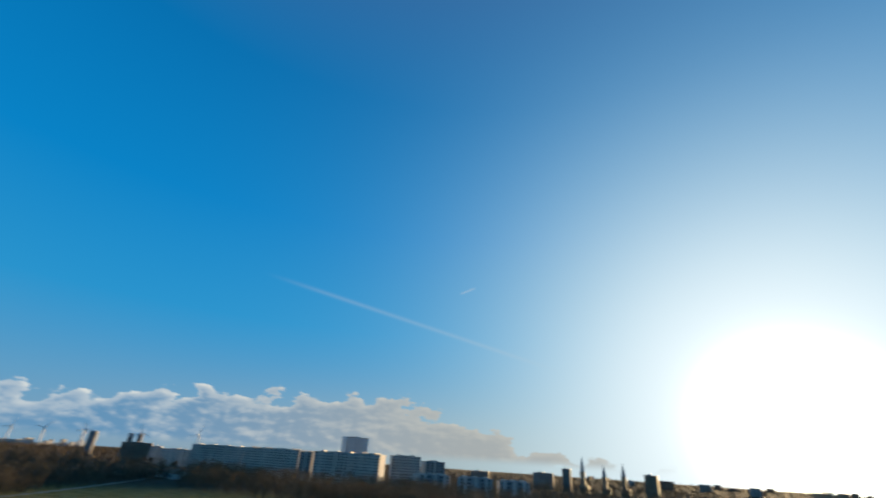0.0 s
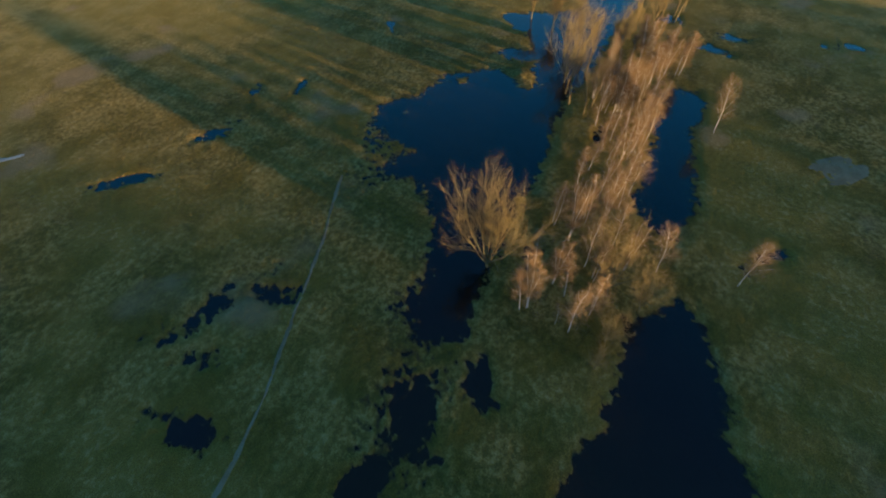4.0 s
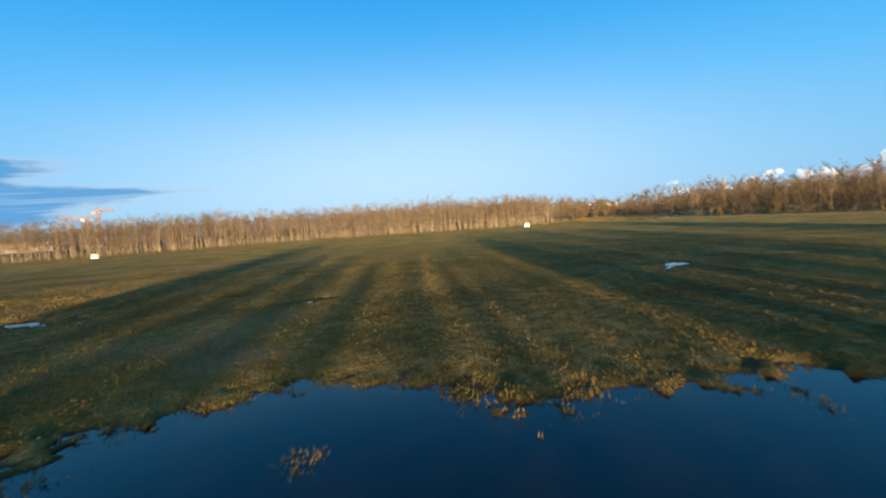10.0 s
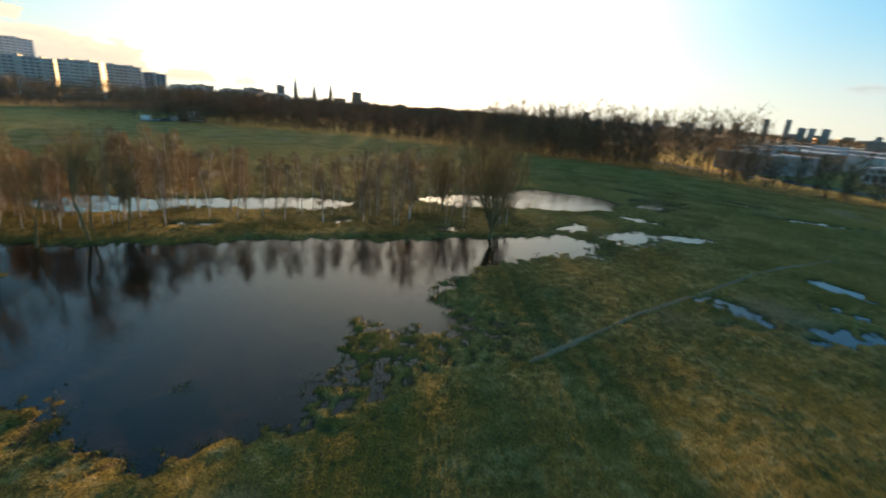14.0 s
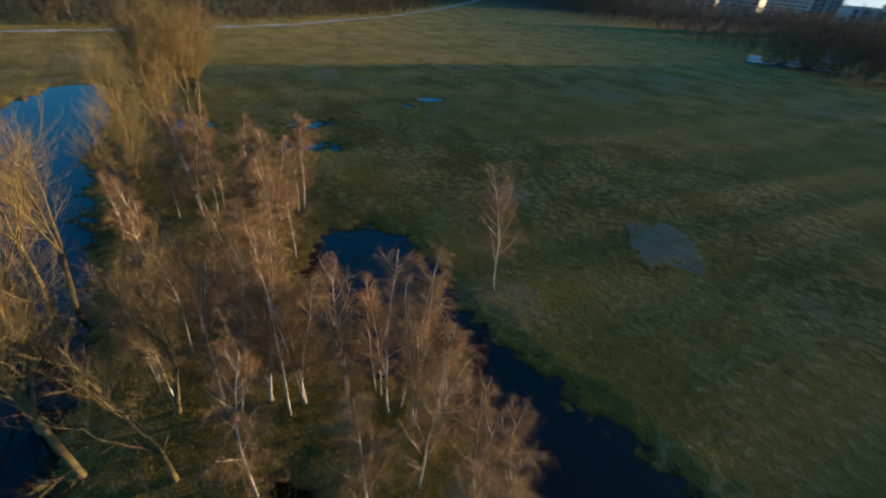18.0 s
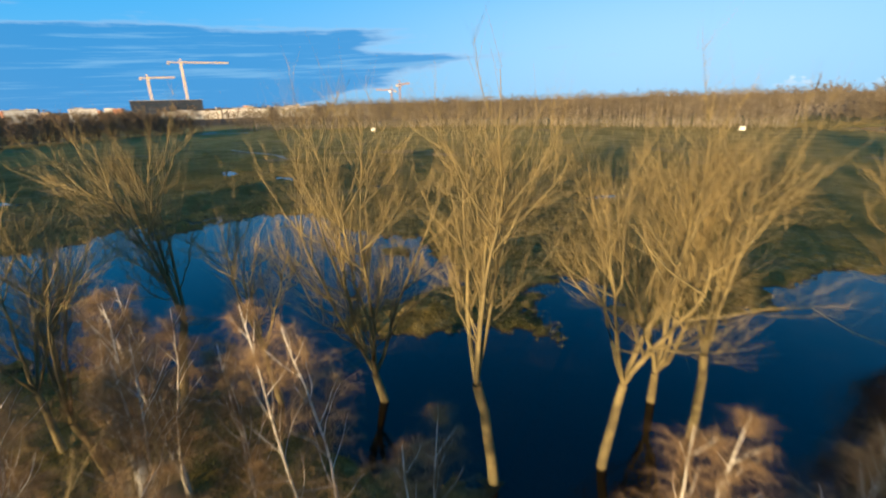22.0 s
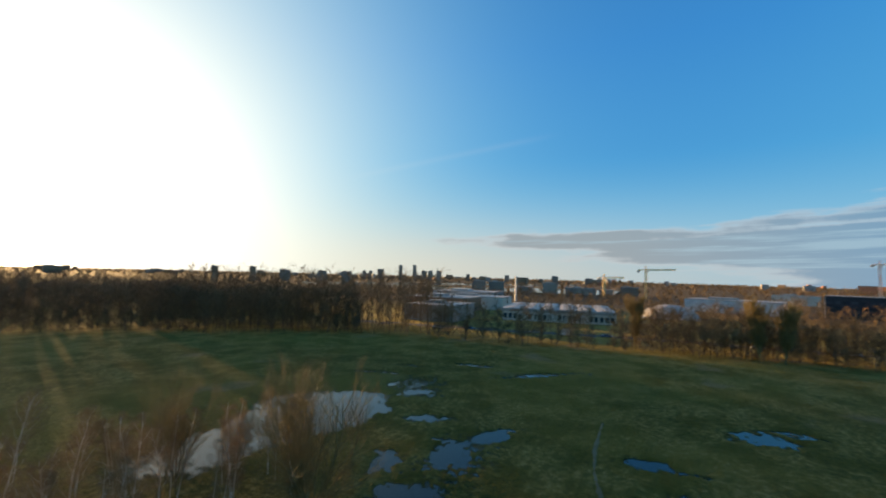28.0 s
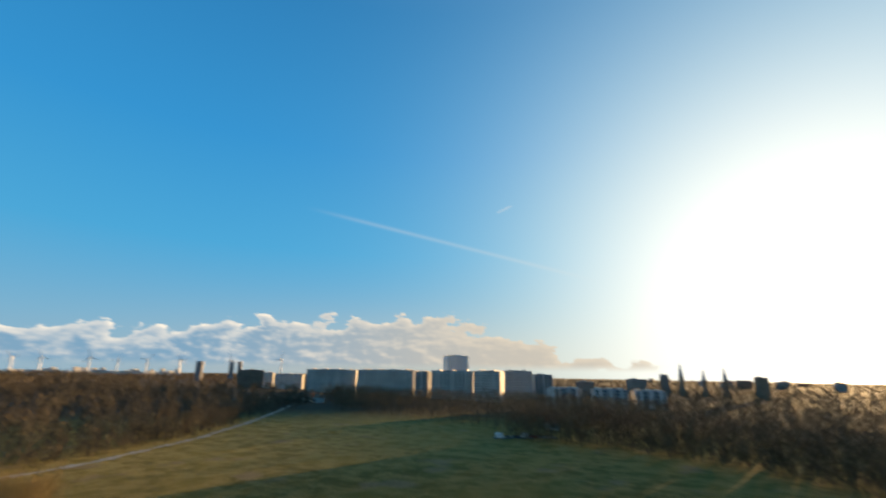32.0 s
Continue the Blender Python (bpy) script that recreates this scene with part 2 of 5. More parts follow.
def ground_material():
    m, gr, p, place = surface("meadow", 0.95, 0.0, 0.08)
    z = gr.node("ShaderNodeSeparateXYZ", [place]).outputs[2]
    flat = gr.node("ShaderNodeVectorMath", [place, (1.0, 1.0, 0.0)], operation="MULTIPLY").outputs[0]
    n_big, n_mid = gr.noise(flat, 0.022, 4.0), gr.noise(flat, 0.13, 5.0, 0.65)
    n_tuft, n_fine = gr.noise(flat, 1.1, 5.0, 0.7), gr.noise(flat, 7.0, 4.0, 0.7)
    grass = gr.mix(gr.step(n_mid, 0.38, 0.62), rgb(0.132, 0.096, 0.020), rgb(0.245, 0.163, 0.046))
    grass = gr.mix(gr.step(n_big, 0.45, 0.65), grass, rgb(0.168, 0.121, 0.026))
    straw = gr.math("MULTIPLY", gr.step(n_tuft, 0.48, 0.68), gr.step(n_mid, 0.40, 0.60))
    grass = gr.mix(gr.math("MULTIPLY", straw, 0.75), grass, rgb(0.33, 0.25, 0.115))
    moss = gr.math("MULTIPLY", gr.step(n_tuft, 0.56, 0.40), gr.step(n_big, 0.58, 0.42))
    grass = gr.mix(gr.math("MULTIPLY", moss, 0.7), grass, rgb(0.068, 0.054, 0.013))
    grass = gr.mix(gr.step(n_fine, 0.32, 0.70), gr.mix(1.0, grass, rgb(0.62, 0.62, 0.58), "MULTIPLY"), gr.mix(1.0, grass, rgb(1.4, 1.4, 1.35), "MULTIPLY"))
    out_there = gr.node("ShaderNodeVectorMath", [flat, (-75.0, -5.0, 0.0)], operation="DISTANCE").outputs["Value"]
    # far meadow: dry grass tone, also lightened to stand for grazing sunlight
    dry_sunlit = gr.math("MULTIPLY", gr.step(out_there, 70.0, 190.0), gr.step(n_mid, 0.36, 0.66, 0.25, 0.75))
    grass = gr.mix(dry_sunlit, grass, rgb(0.300, 0.232, 0.080))
    bare = gr.math("MULTIPLY", gr.step(gr.noise(flat, 0.055, 3.0, 0.5), 0.60, 0.70), 0.6)
    grass = gr.mix(bare, grass, rgb(0.235, 0.165, 0.095))
    away = gr.node("ShaderNodeVectorMath", [flat, (-105.0, -25.0, 0.0)], operation="DISTANCE").outputs["Value"]
    grass = gr.mix(gr.step(away, 260.0, 400.0), grass, gr.mix(n_mid, rgb(0.045, 0.036, 0.026), rgb(0.085, 0.066, 0.045)))
    wet = gr.step(gr.math("ADD", z, gr.math("MULTIPLY", gr.math("SUBTRACT", n_tuft, 0.5), 0.10)), 0.10, 0.0)
    col = gr.mix(wet, grass, rgb(0.055, 0.036, 0.017))
    col = gr.mix(gr.step(z, -0.06, -0.40), col, rgb(0.045, 0.030, 0.018))
    gr.plug(col, p.inputs["Base Color"])
    gr.plug(gr.step(wet, 0.0, 1.0, 0.95, 0.55), p.inputs["Roughness"])
    gr.plug(gr.mix(1.0, grass, rgb(2.0, 2.0, 2.0), "MULTIPLY"), p.inputs["Sheen Tint"])
    gr.plug(0.25, p.inputs["Sheen Weight"])
    gr.plug(0.45, p.inputs["Sheen Roughness"])
    h = gr.math("ADD", gr.math("MULTIPLY", n_tuft, 1.0), gr.math("MULTIPLY", n_fine, 0.35))
    gr.plug(gr.node("ShaderNodeBump", {"Strength": 1.0, "Distance": 0.8, "Height": h}).outputs[0], p.inputs["Normal"])
    return m


def water_material():
    m, gr, p, place = surface("pond_water", 0.06, 0.0, 0.5)
    gr.plug(0.8, p.inputs["Transmission Weight"])
    n = gr.noise(place, 0.35, 3.0)
    gr.plug(gr.mix(gr.step(n, 0.4, 0.7), rgb(0.010, 0.008, 0.007), rgb(0.016, 0.012, 0.008)), p.inputs["Base Color"])
    gr.plug(1.33, p.inputs["IOR"])
    rip = gr.node("ShaderNodeVectorMath", [place, (1.0, 1.6, 1.0)], operation="MULTIPLY").outputs[0]
    waves = gr.math("ADD", gr.noise(rip, 2.6, 3.0), gr.math("MULTIPLY", gr.noise(rip, 0.5, 2.0), 1.2))
    gr.plug(gr.node("ShaderNodeBump", {"Strength": 0.10, "Distance": 0.05, "Height": waves}).outputs[0], p.inputs["Normal"])
    return m


def birch_material():
    m, gr, p, place = surface("birch_bark", 0.65, 0.0, 0.3)
    local = gr.node("ShaderNodeTexCoord").outputs["Object"]
    band = gr.node("ShaderNodeVectorMath", [local, (2.2, 2.2, 7.0)], operation="MULTIPLY").outputs[0]
    scars, soft = gr.noise(band, 1.6, 4.0, 0.7), gr.noise(local, 1.3, 3.0)
    zz = gr.node("ShaderNodeSeparateXYZ", [local]).outputs[2]
    low = gr.step(zz, 1.6, 0.1, 0.0, 0.13)
    dark = gr.step(gr.math("ADD", scars, low), 0.585, 0.66)
    white = gr.mix(gr.step(soft, 0.4, 0.65), rgb(0.62, 0.56, 0.47), rgb(0.42, 0.36, 0.285))
    gr.plug(gr.mix(dark, white, rgb(0.05, 0.042, 0.036)), p.inputs["Base Color"])
    gr.plug(gr.node("ShaderNodeBump", {"Strength": 0.4, "Distance": 0.02, "Height": scars}).outputs[0], p.inputs["Normal"])
    return m


MEADOW, WATER, BIRCH = ground_material(), water_material(), birch_material()
BIRCH_LIMB = varied("birch_limb_bark", (0.20, 0.13, 0.07), (0.34, 0.24, 0.145), 1.2, 0.7)
BIRCH_TWIG = varied("birch_twigs", (0.150, 0.092, 0.042), (0.225, 0.138, 0.058), 0.6, 0.75, per_object=0.35)
WILLOW_BARK = varied("willow_bark", (0.12, 0.092, 0.040), (0.22, 0.165, 0.068), 1.6, 0.85, bump=0.4)
WILLOW_TWIG = varied("willow_twigs", (0.145, 0.105, 0.040), (0.215, 0.150, 0.056), 0.5, 0.75, per_object=0.35)
WOOD_BARK = varied("wood_trunks", (0.13, 0.10, 0.07), (0.33, 0.27, 0.20), 0.25, 0.8)
WOOD_TWIG = varied("wood_twigs", (0.048, 0.037, 0.024), (0.155, 0.118, 0.070), 0.10, 0.85, fine=4.0)
MIXED_BARK = varied("mixed_wood_trunks", (0.06, 0.045, 0.03), (0.17, 0.13, 0.085), 0.2, 0.8)
DARK_BARK = varied("dark_trunks", (0.06, 0.045, 0.03), (0.12, 0.09, 0.06), 0.4, 0.9)
DARK_TWIG = varied("dark_twigs", (0.088, 0.060, 0.036), (0.190, 0.125, 0.066), 0.12, 0.85, fine=3.0)
TUFT = varied("dead_grass", (0.098, 0.074, 0.027), (0.165, 0.122, 0.048), 0.15, 0.9)
REED = varied("green_tussock", (0.075, 0.068, 0.016), (0.128, 0.106, 0.030), 0.2, 0.9)

# ---- ground, ponds and puddles ----
MAIN_POND = [(-56, -17), (-65, -17.8), (-69.5, -17.4), (-78, -17.8), (-84.5, -17.2), (-90, -16.6), (-96, -16.8), (-102, -17.6), (-109, -17.8), (-116, -17.4), (-122.5, -16.2),
             (-128, -15.6), (-134, -14.5), (-143, -14.5), (-158, -13), (-175, -9), (-192, -9), (-191, -17), (-176, -24), (-163, -26), (-158, -32), (-153, -43.5), (-149.5, -44.8),
             (-144.8, -39), (-140, -32.5), (-134.5, -32), (-134, -36.8), (-129, -39.4), (-127.6, -34), (-128.5, -28.8), (-124, -28.2), (-119.2, -25.6), (-116.3, -26.6), (-120.5, -31.4),
             (-123.2, -34), (-120.7, -39.2), (-117.8, -43.8), (-115.3, -45.4), (-112.4, -44.6), (-110.6, -46.2), (-108.3, -46.3), (-105.9, -45.9), (-104.2, -47.5), (-103.3, -50.2), (-102.3, -52.1), (-99.9, -53.1),
             (-97.5, -52.7), (-95, -51.5), (-92.7, -50), (-91.6, -47.6), (-89.6, -44), (-87.6, -40.3), (-85, -41.4), (-80.6, -42.4), (-79.8, -39), (-81, -36), (-78, -34.4), (-77.2, -32.2), (-71.5, -29.4), (-68.8, -27.4), (-62, -26.2), (-55.5, -25.4), (-54, -22)]
LONG_POND = [(-128.8, 1.5), (-128.4, 7.5), (-122.5, 8.8), (-114, 7.0), (-105, 7.2), (-97.5, 8.0), (-89, 8.0), (-83, 6.0), (-82.4, 1.5), (-88.5, -1.4), (-94, -1.6), (-99, -1.4), (-108, -0.8),
             (-113, -3.2), (-119, -4.5), (-124.5, -2.2)]
EAST_POND = [(-73.1, 7.4), (-68, 10.8), (-62.4, 12), (-55, 13.4), (-48.5, 16.6), (-44, 19), (-40.8, 20.8), (-32, 14.4), (-27.8, 9.5), (-27, 5.6), (-35, -2.2), (-42.5, -2.8), (-47.5, -2.3),
             (-53, -0.3), (-59.5, 0), (-65, 0.2), (-68, 2.8), (-71.6, 5.5)]
FLOOD = [(-27, 1.5), (-21, 9.6), (-13, 9.8), (-8.2, 5.6), (-13, -0.6), (-22.5, -4)]
WEST_LAKE = [(-226, -206), (-226, -190), (-231, -172), (-240, -177), (-256, -191), (-263, -206), (-256, -220), (-240, -213)]
# puddles: x, y, half length, half width, turn in degrees
PUDDLES = [(-79.0, -77, 2.9, 1.0, -26), (-61.5, -82, 3.0, 0.8, -50), (-92.8, -79.6, 1.5, 0.4, 20), (-99.4, -72.2, 1.4, 0.3, 10),
           (6, 3.5, 4.0, 1.3, -75), (4.8, -12.6, 7.4, 1.3, -40), (-13, -54, 4.6, 2.6, -60), (-33.6, -41, 3.2, 1.0, -80), (-52, -44.6, 2.9, 1.0, -80), (-47, -50, 4.3, 1.2, -25), (-40.4, -46.6, 1.8, 0.7, -60),
           (-14.6, 18.6, 3.0, 0.7, -70), (-4.3, 17.2, 2.6, 0.7, -75), (-35.3, -9.3, 3.0, 1.2, -70), (-84.2, 17.8, 1.9, 0.6, -40), (-72, -13.6, 1.6, 0.9, 10), (-86.5, -8.6, 1.2, 0.6, 10),
           (-164.5, 39, 2.2, 0.9, 80), (-162, 32.8, 1.2, 0.5, 70), (-158.3, 11.8, 3.0, 1.2, 85), (-150.2, 8.4, 3.2, 1.5, 75),
           (-164.3, -3, 3.0, 1.4, 80), (-36, -21, 3.4, 1.2, -20), (-44.5, -19, 3.6, 1.6, 25), (-50.5, -13.5, 2.0, 0.8, 20), (-133, -67.5, 1.3, 0.15, 30), (-105.5, -9.8, 1.4, 0.5, 0)]
# flooded grass: x, y, radius
MARSH = [(-51, -20, 6.0), (-45, -21, 6.0), (-38, -20, 4.5), (-57, -27, 5), (-82, -38, 4), (-87, -45, 5), (-78, -44, 5), (-66, -29, 4), (-22, 3, 7), (-92, -51, 3.2), (-105, -47.5, 3), (-112, -45, 3.5), (-96, -50, 3.4), (-88.5, -48, 3.5)]


def wobble(x, y, size, seed):
    """Smooth noise in -1..1 from sums of turned sines, for arrays."""
    r = np.random.RandomState(seed)
    total = np.zeros_like(x)
    for octave in range(3):
        for _ in range(4):
            a, ph = r.uniform(0, 2 * math.pi), r.uniform(0, 2 * math.pi)
            k = 2 * math.pi / (size * 0.5 ** octave * r.uniform(0.75, 1.35))
            total += np.sin((x * math.cos(a) + y * math.sin(a)) * k + ph + 1.7 * np.sin((x * math.sin(a) - y * math.cos(a)) * k * 0.6 + ph)) * 0.55 ** octave
    return total / 4.2


def edge_distance(x, y, poly):
    """Signed distance to a closed outline, negative inside."""
    d2, inside = np.full_like(x, 1e12), np.zeros(x.shape, bool)
    for (ax, ay), (bx, by) in zip(poly, poly[1:] + poly[:1]):
        ex, ey = bx - ax, by - ay
        s = np.clip(((x - ax) * ex + (y - ay) * ey) / (ex * ex + ey * ey), 0, 1)
        d2 = np.minimum(d2, (x - ax - s * ex) ** 2 + (y - ay - s * ey) ** 2)
        if ay != by:
            inside ^= ((ay > y) != (by > y)) & (x < ax + (y - ay) / ey * ex)
    return np.where(inside, -1, 1) * np.sqrt(d2)


def ground_height(x, y):
    ragged = wobble(x, y, 9.0, 3) * 1.0 + wobble(x, y, 2.6, 4) * 0.8
    pond = np.minimum(edge_distance(x, y, MAIN_POND), np.minimum(edge_distance(x, y, LONG_POND), edge_distance(x, y, EAST_POND))) + ragged
    pond = np.minimum(pond, edge_distance(x, y, FLOOD) + 1.6 * ragged + 0.4)
    pond = np.minimum(pond, edge_distance(x, y, WEST_LAKE) + ragged * 2)
    d = pond + 0.0
    for px, py, a, b, deg in PUDDLES:
        c, s = math.cos(radians(deg)), math.sin(radians(deg))
        u, v = ((x - px) * c + (y - py) * s) / a, (-(x - px) * s + (y - py) * c) / b
        d = np.minimum(d, (np.sqrt(u * u + v * v) - 1.0) * b + ragged * (0.6 + 0.42 * b))
    depth = np.clip((1.6 - d) / 4.2, 0, 1)
    depth = depth * depth * (3 - 2 * depth)
    shelf = np.clip((1.8 - pond) / 7.0, 0, 1)
    shelf = shelf * shelf * (3 - 2 * shelf)
    depth = np.where(pond < 3.0, np.maximum(shelf, depth * np.clip((pond + 0.5) / 3.5, 0, 1)), depth)
    z = 0.24 + 0.05 * wobble(x, y, 22.0, 8) + 0.035 * wobble(x, y, 1.6, 5) - 1.05 * depth
    for px, py, r in MARSH:
        z -= 0.24 * np.exp(-((x - px) ** 2 + (y - py) ** 2) / (r * r)) * (0.75 + 0.5 * wobble(x, y, 2.2, 6) + 0.3 * wobble(x, y, 0.9, 9))
    for px, py, r in ((-114.5, -40.4, 2.0), (-98.5, -46.5, 1.6), (-121.5, -29.4, 1.6)):
        z += 0.84 * np.exp(-((x - px) ** 2 + (y - py) ** 2) / (r * r))
    # the east pond is shallow and broken up at its far end
    shoal = np.clip((x + 34) / 8, 0, 1) * np.clip((y + 8) / 4, 0, 1) * np.clip((10 - x) / 10, 0, 1)
    z = np.where(shoal > 0, np.maximum(z, z * (1 - shoal) + shoal * (-0.09 + 0.10 * np.clip((x + 26) / 25, 0, 1) + 0.13 * wobble(x, y, 9.0, 14) + 0.07 * wobble(x, y, 2.4, 15))), z)
    # tussocks
    z += 0.05 * np.maximum(wobble(x, y, 1.1, 12), 0) * (z > -0.05)
    z += 0.30 * np.maximum(wobble(x, y, 2.0, 16) + 0.35 * wobble(x, y, 9.0, 17), 0) * np.exp(-((z + 0.06) / 0.16) ** 2)
    far = np.clip((np.hypot(x + 90, y + 10) - 320) / 300, 0, 1)
    return np.maximum(z, 0.12) * far + z * (1 - far)


def raw_mesh(name, verts, faces, materials, index=None):
    """A mesh from arrays; faces all have the same number of corners."""
    me = bpy.data.meshes.new(name)
    verts, faces = np.asarray(verts, np.float32), np.asarray(faces, np.int32)
    n, k = faces.shape
    me.vertices.add(len(verts)), me.loops.add(n * k), me.polygons.add(n)
    me.vertices.foreach_set("co", verts.ravel())
    me.loops.foreach_set("vertex_index", faces.ravel())
    me.polygons.foreach_set("loop_start", np.arange(0, n * k, k, dtype=np.int32))
    me.polygons.foreach_set("loop_total", np.full(n, k, np.int32))
    for m in materials:
        me.materials.append(m)
    if index is not None:
        me.polygons.foreach_set("material_index", np.asarray(index, np.int32))
    me.update(calc_edges=True)
    return me


def graded(lo, hi, core_lo, core_hi, fine, mid, reach):
    core = np.arange(core_lo, core_hi, fine)
    left = np.arange(lo, core_lo, mid)
    right = np.arange(core_hi, hi, mid)
    out = np.cumsum(mid * 1.32 ** np.arange(1, 30))
    out = out[out < reach]
    return np.concatenate([(lo - out)[::-1], left, core, right, hi + out])


gx, gy = graded(-330, 60, -160, 12, 0.40, 2.6, 4600), graded(-300, 215, -92, 40, 0.40, 2.6, 4600)
X, Y = np.meshgrid(gx, gy, indexing="ij")
Z = ground_height(X.ravel(), Y.ravel())
ids = np.arange(X.size).reshape(X.shape)
quads = np.stack([ids[:-1, :-1], ids[1:, :-1], ids[1:, 1:], ids[:-1, 1:]], -1).reshape(-1, 4)
ground = new("ground", raw_mesh("ground", np.stack([X.ravel(), Y.ravel(), Z], 1), quads, [MEADOW]))
ground.data.polygons.foreach_set("use_smooth", np.ones(len(quads), bool))
tagged(ground, "wet winter meadow of green and straw-coloured grass with muddy hollows", "meadow", kind="structure")


def sheet_of_water(name, x0, y0, x1, y1, label):
    nx, ny = 24, 16
    bm = bmesh.new()
    bmesh.ops.create_grid(bm, x_segments=nx, y_segments=ny, size=0.5)
    bmesh.ops.transform(bm, matrix=Matrix.Translation(((x0 + x1) / 2, (y0 + y1) / 2, 0)) @ Matrix.Diagonal((x1 - x0, y1 - y0, 1, 1)), verts=bm.verts)
    me = bpy.data.meshes.new(name)
    bm.to_mesh(me), bm.free()
    me.materials.append(WATER)
    ob = new(name, me)
    ob.visible_shadow = False
    return tagged(ob, label, "water", kind="structure")


sheet_of_water("water", -205, -100, 30, 62, "still dark pond water and puddles flooding the meadow")
sheet_of_water("water_lake", -272, -230, -216, -162, "pale blue pool at the edge of the wood")

# ---- trees ----


class Shape:
    """Triangles gathered by material slot."""

    def __init__(self):
        self.v, self.f, self.n = [], [], 0

    def add(self, verts, faces):
        self.v.append(np.asarray(verts, np.float32))
        self.f.append(np.asarray(faces, np.int32) + self.n)
        self.n += len(verts)

    def tube(self, pts, radii, sides):
        """A bent, tapered stem."""
        pts = np.asarray(pts, float)
        n = len(pts)
        ang = np.arange(sides) * 2 * math.pi / sides
        along = np.gradient(pts, axis=0)
        along /= np.linalg.norm(along, axis=1)[:, None] + 1e-9
        side = np.cross(along, np.where(np.abs(along[:, 2:3]) > 0.9, (1.0, 0, 0), (0, 0, 1.0)))
        side /= np.linalg.norm(side, axis=1)[:, None] + 1e-9
        up = np.cross(side, along)
        ring = pts[:, None] + np.asarray(radii)[:, None, None] * (side[:, None] * np.cos(ang)[None, :, None] + up[:, None] * np.sin(ang)[None, :, None])
        faces = []
        for i in range(n - 1):
            for k in range(sides):
                a, b = i * sides + k, i * sides + (k + 1) % sides
                faces += [(a, b, b + sides), (a, b + sides, a + sides)]
        self.add(ring.reshape(-1, 3), faces)

    def ribbons(self, start, mid, end, width):
        """Many thin tapered twigs at once, bent in the middle."""
        d = end - start
        side = np.cross(d, np.random.normal(size=d.shape))
        side /= np.linalg.norm(side, axis=1)[:, None] + 1e-9
        w = np.broadcast_to(np.asarray(width, float), (len(d),))[:, None] * 0.5
        verts = np.stack([start - side * w, start + side * w, mid - side * w * 0.75, mid + side * w * 0.75, end], 1).reshape(-1, 3)
        base = np.arange(len(d))[:, None, None] * 5
        self.add(verts, (base + np.array([[0, 1, 3], [0, 3, 2], [2, 3, 4]])).reshape(-1, 3))

    def spikes(self, start, end, width):
        """Many straight twigs, each one thin triangle."""
        d = end - start
        side = np.cross(d, np.random.normal(size=d.shape))
        side /= np.linalg.norm(side, axis=1)[:, None] + 1e-9
        w = np.broadcast_to(np.asarray(width, float), (len(d),))[:, None] * 0.5
        self.add(np.stack([start - side * w, start + side * w, end], 1).reshape(-1, 3), np.arange(3 * len(d)).reshape(-1, 3))

    def mesh(self, name, material):
        return raw_mesh(name, np.concatenate(self.v), np.concatenate(self.f), [material])


def bent(rng, p, d, length, n, wander, lift):
    """A wandering line from p along d; lift bends it upwards, or down if negative."""
    pts, d = [np.array(p, float)], np.array(d, float)
    for _ in range(n):
        d = d + rng.normal(size=3) * wander + np.array([0, 0, lift])
        d /= np.linalg.norm(d)
        pts.append(pts[-1] + d * length / n)
    return np.array(pts)


def turn_off(rng, d, angle, az):
    """A direction leaning off d by an angle."""
    d = d / np.linalg.norm(d)
    a = np.cross(d, (0.3, 0.2, 1.0) if abs(d[2]) < 0.9 else (1.0, 0, 0))
    a /= np.linalg.norm(a)
    b = np.cross(d, a)
    return d * math.cos(angle) + (a * math.cos(az) + b * math.sin(az)) * math.sin(angle)


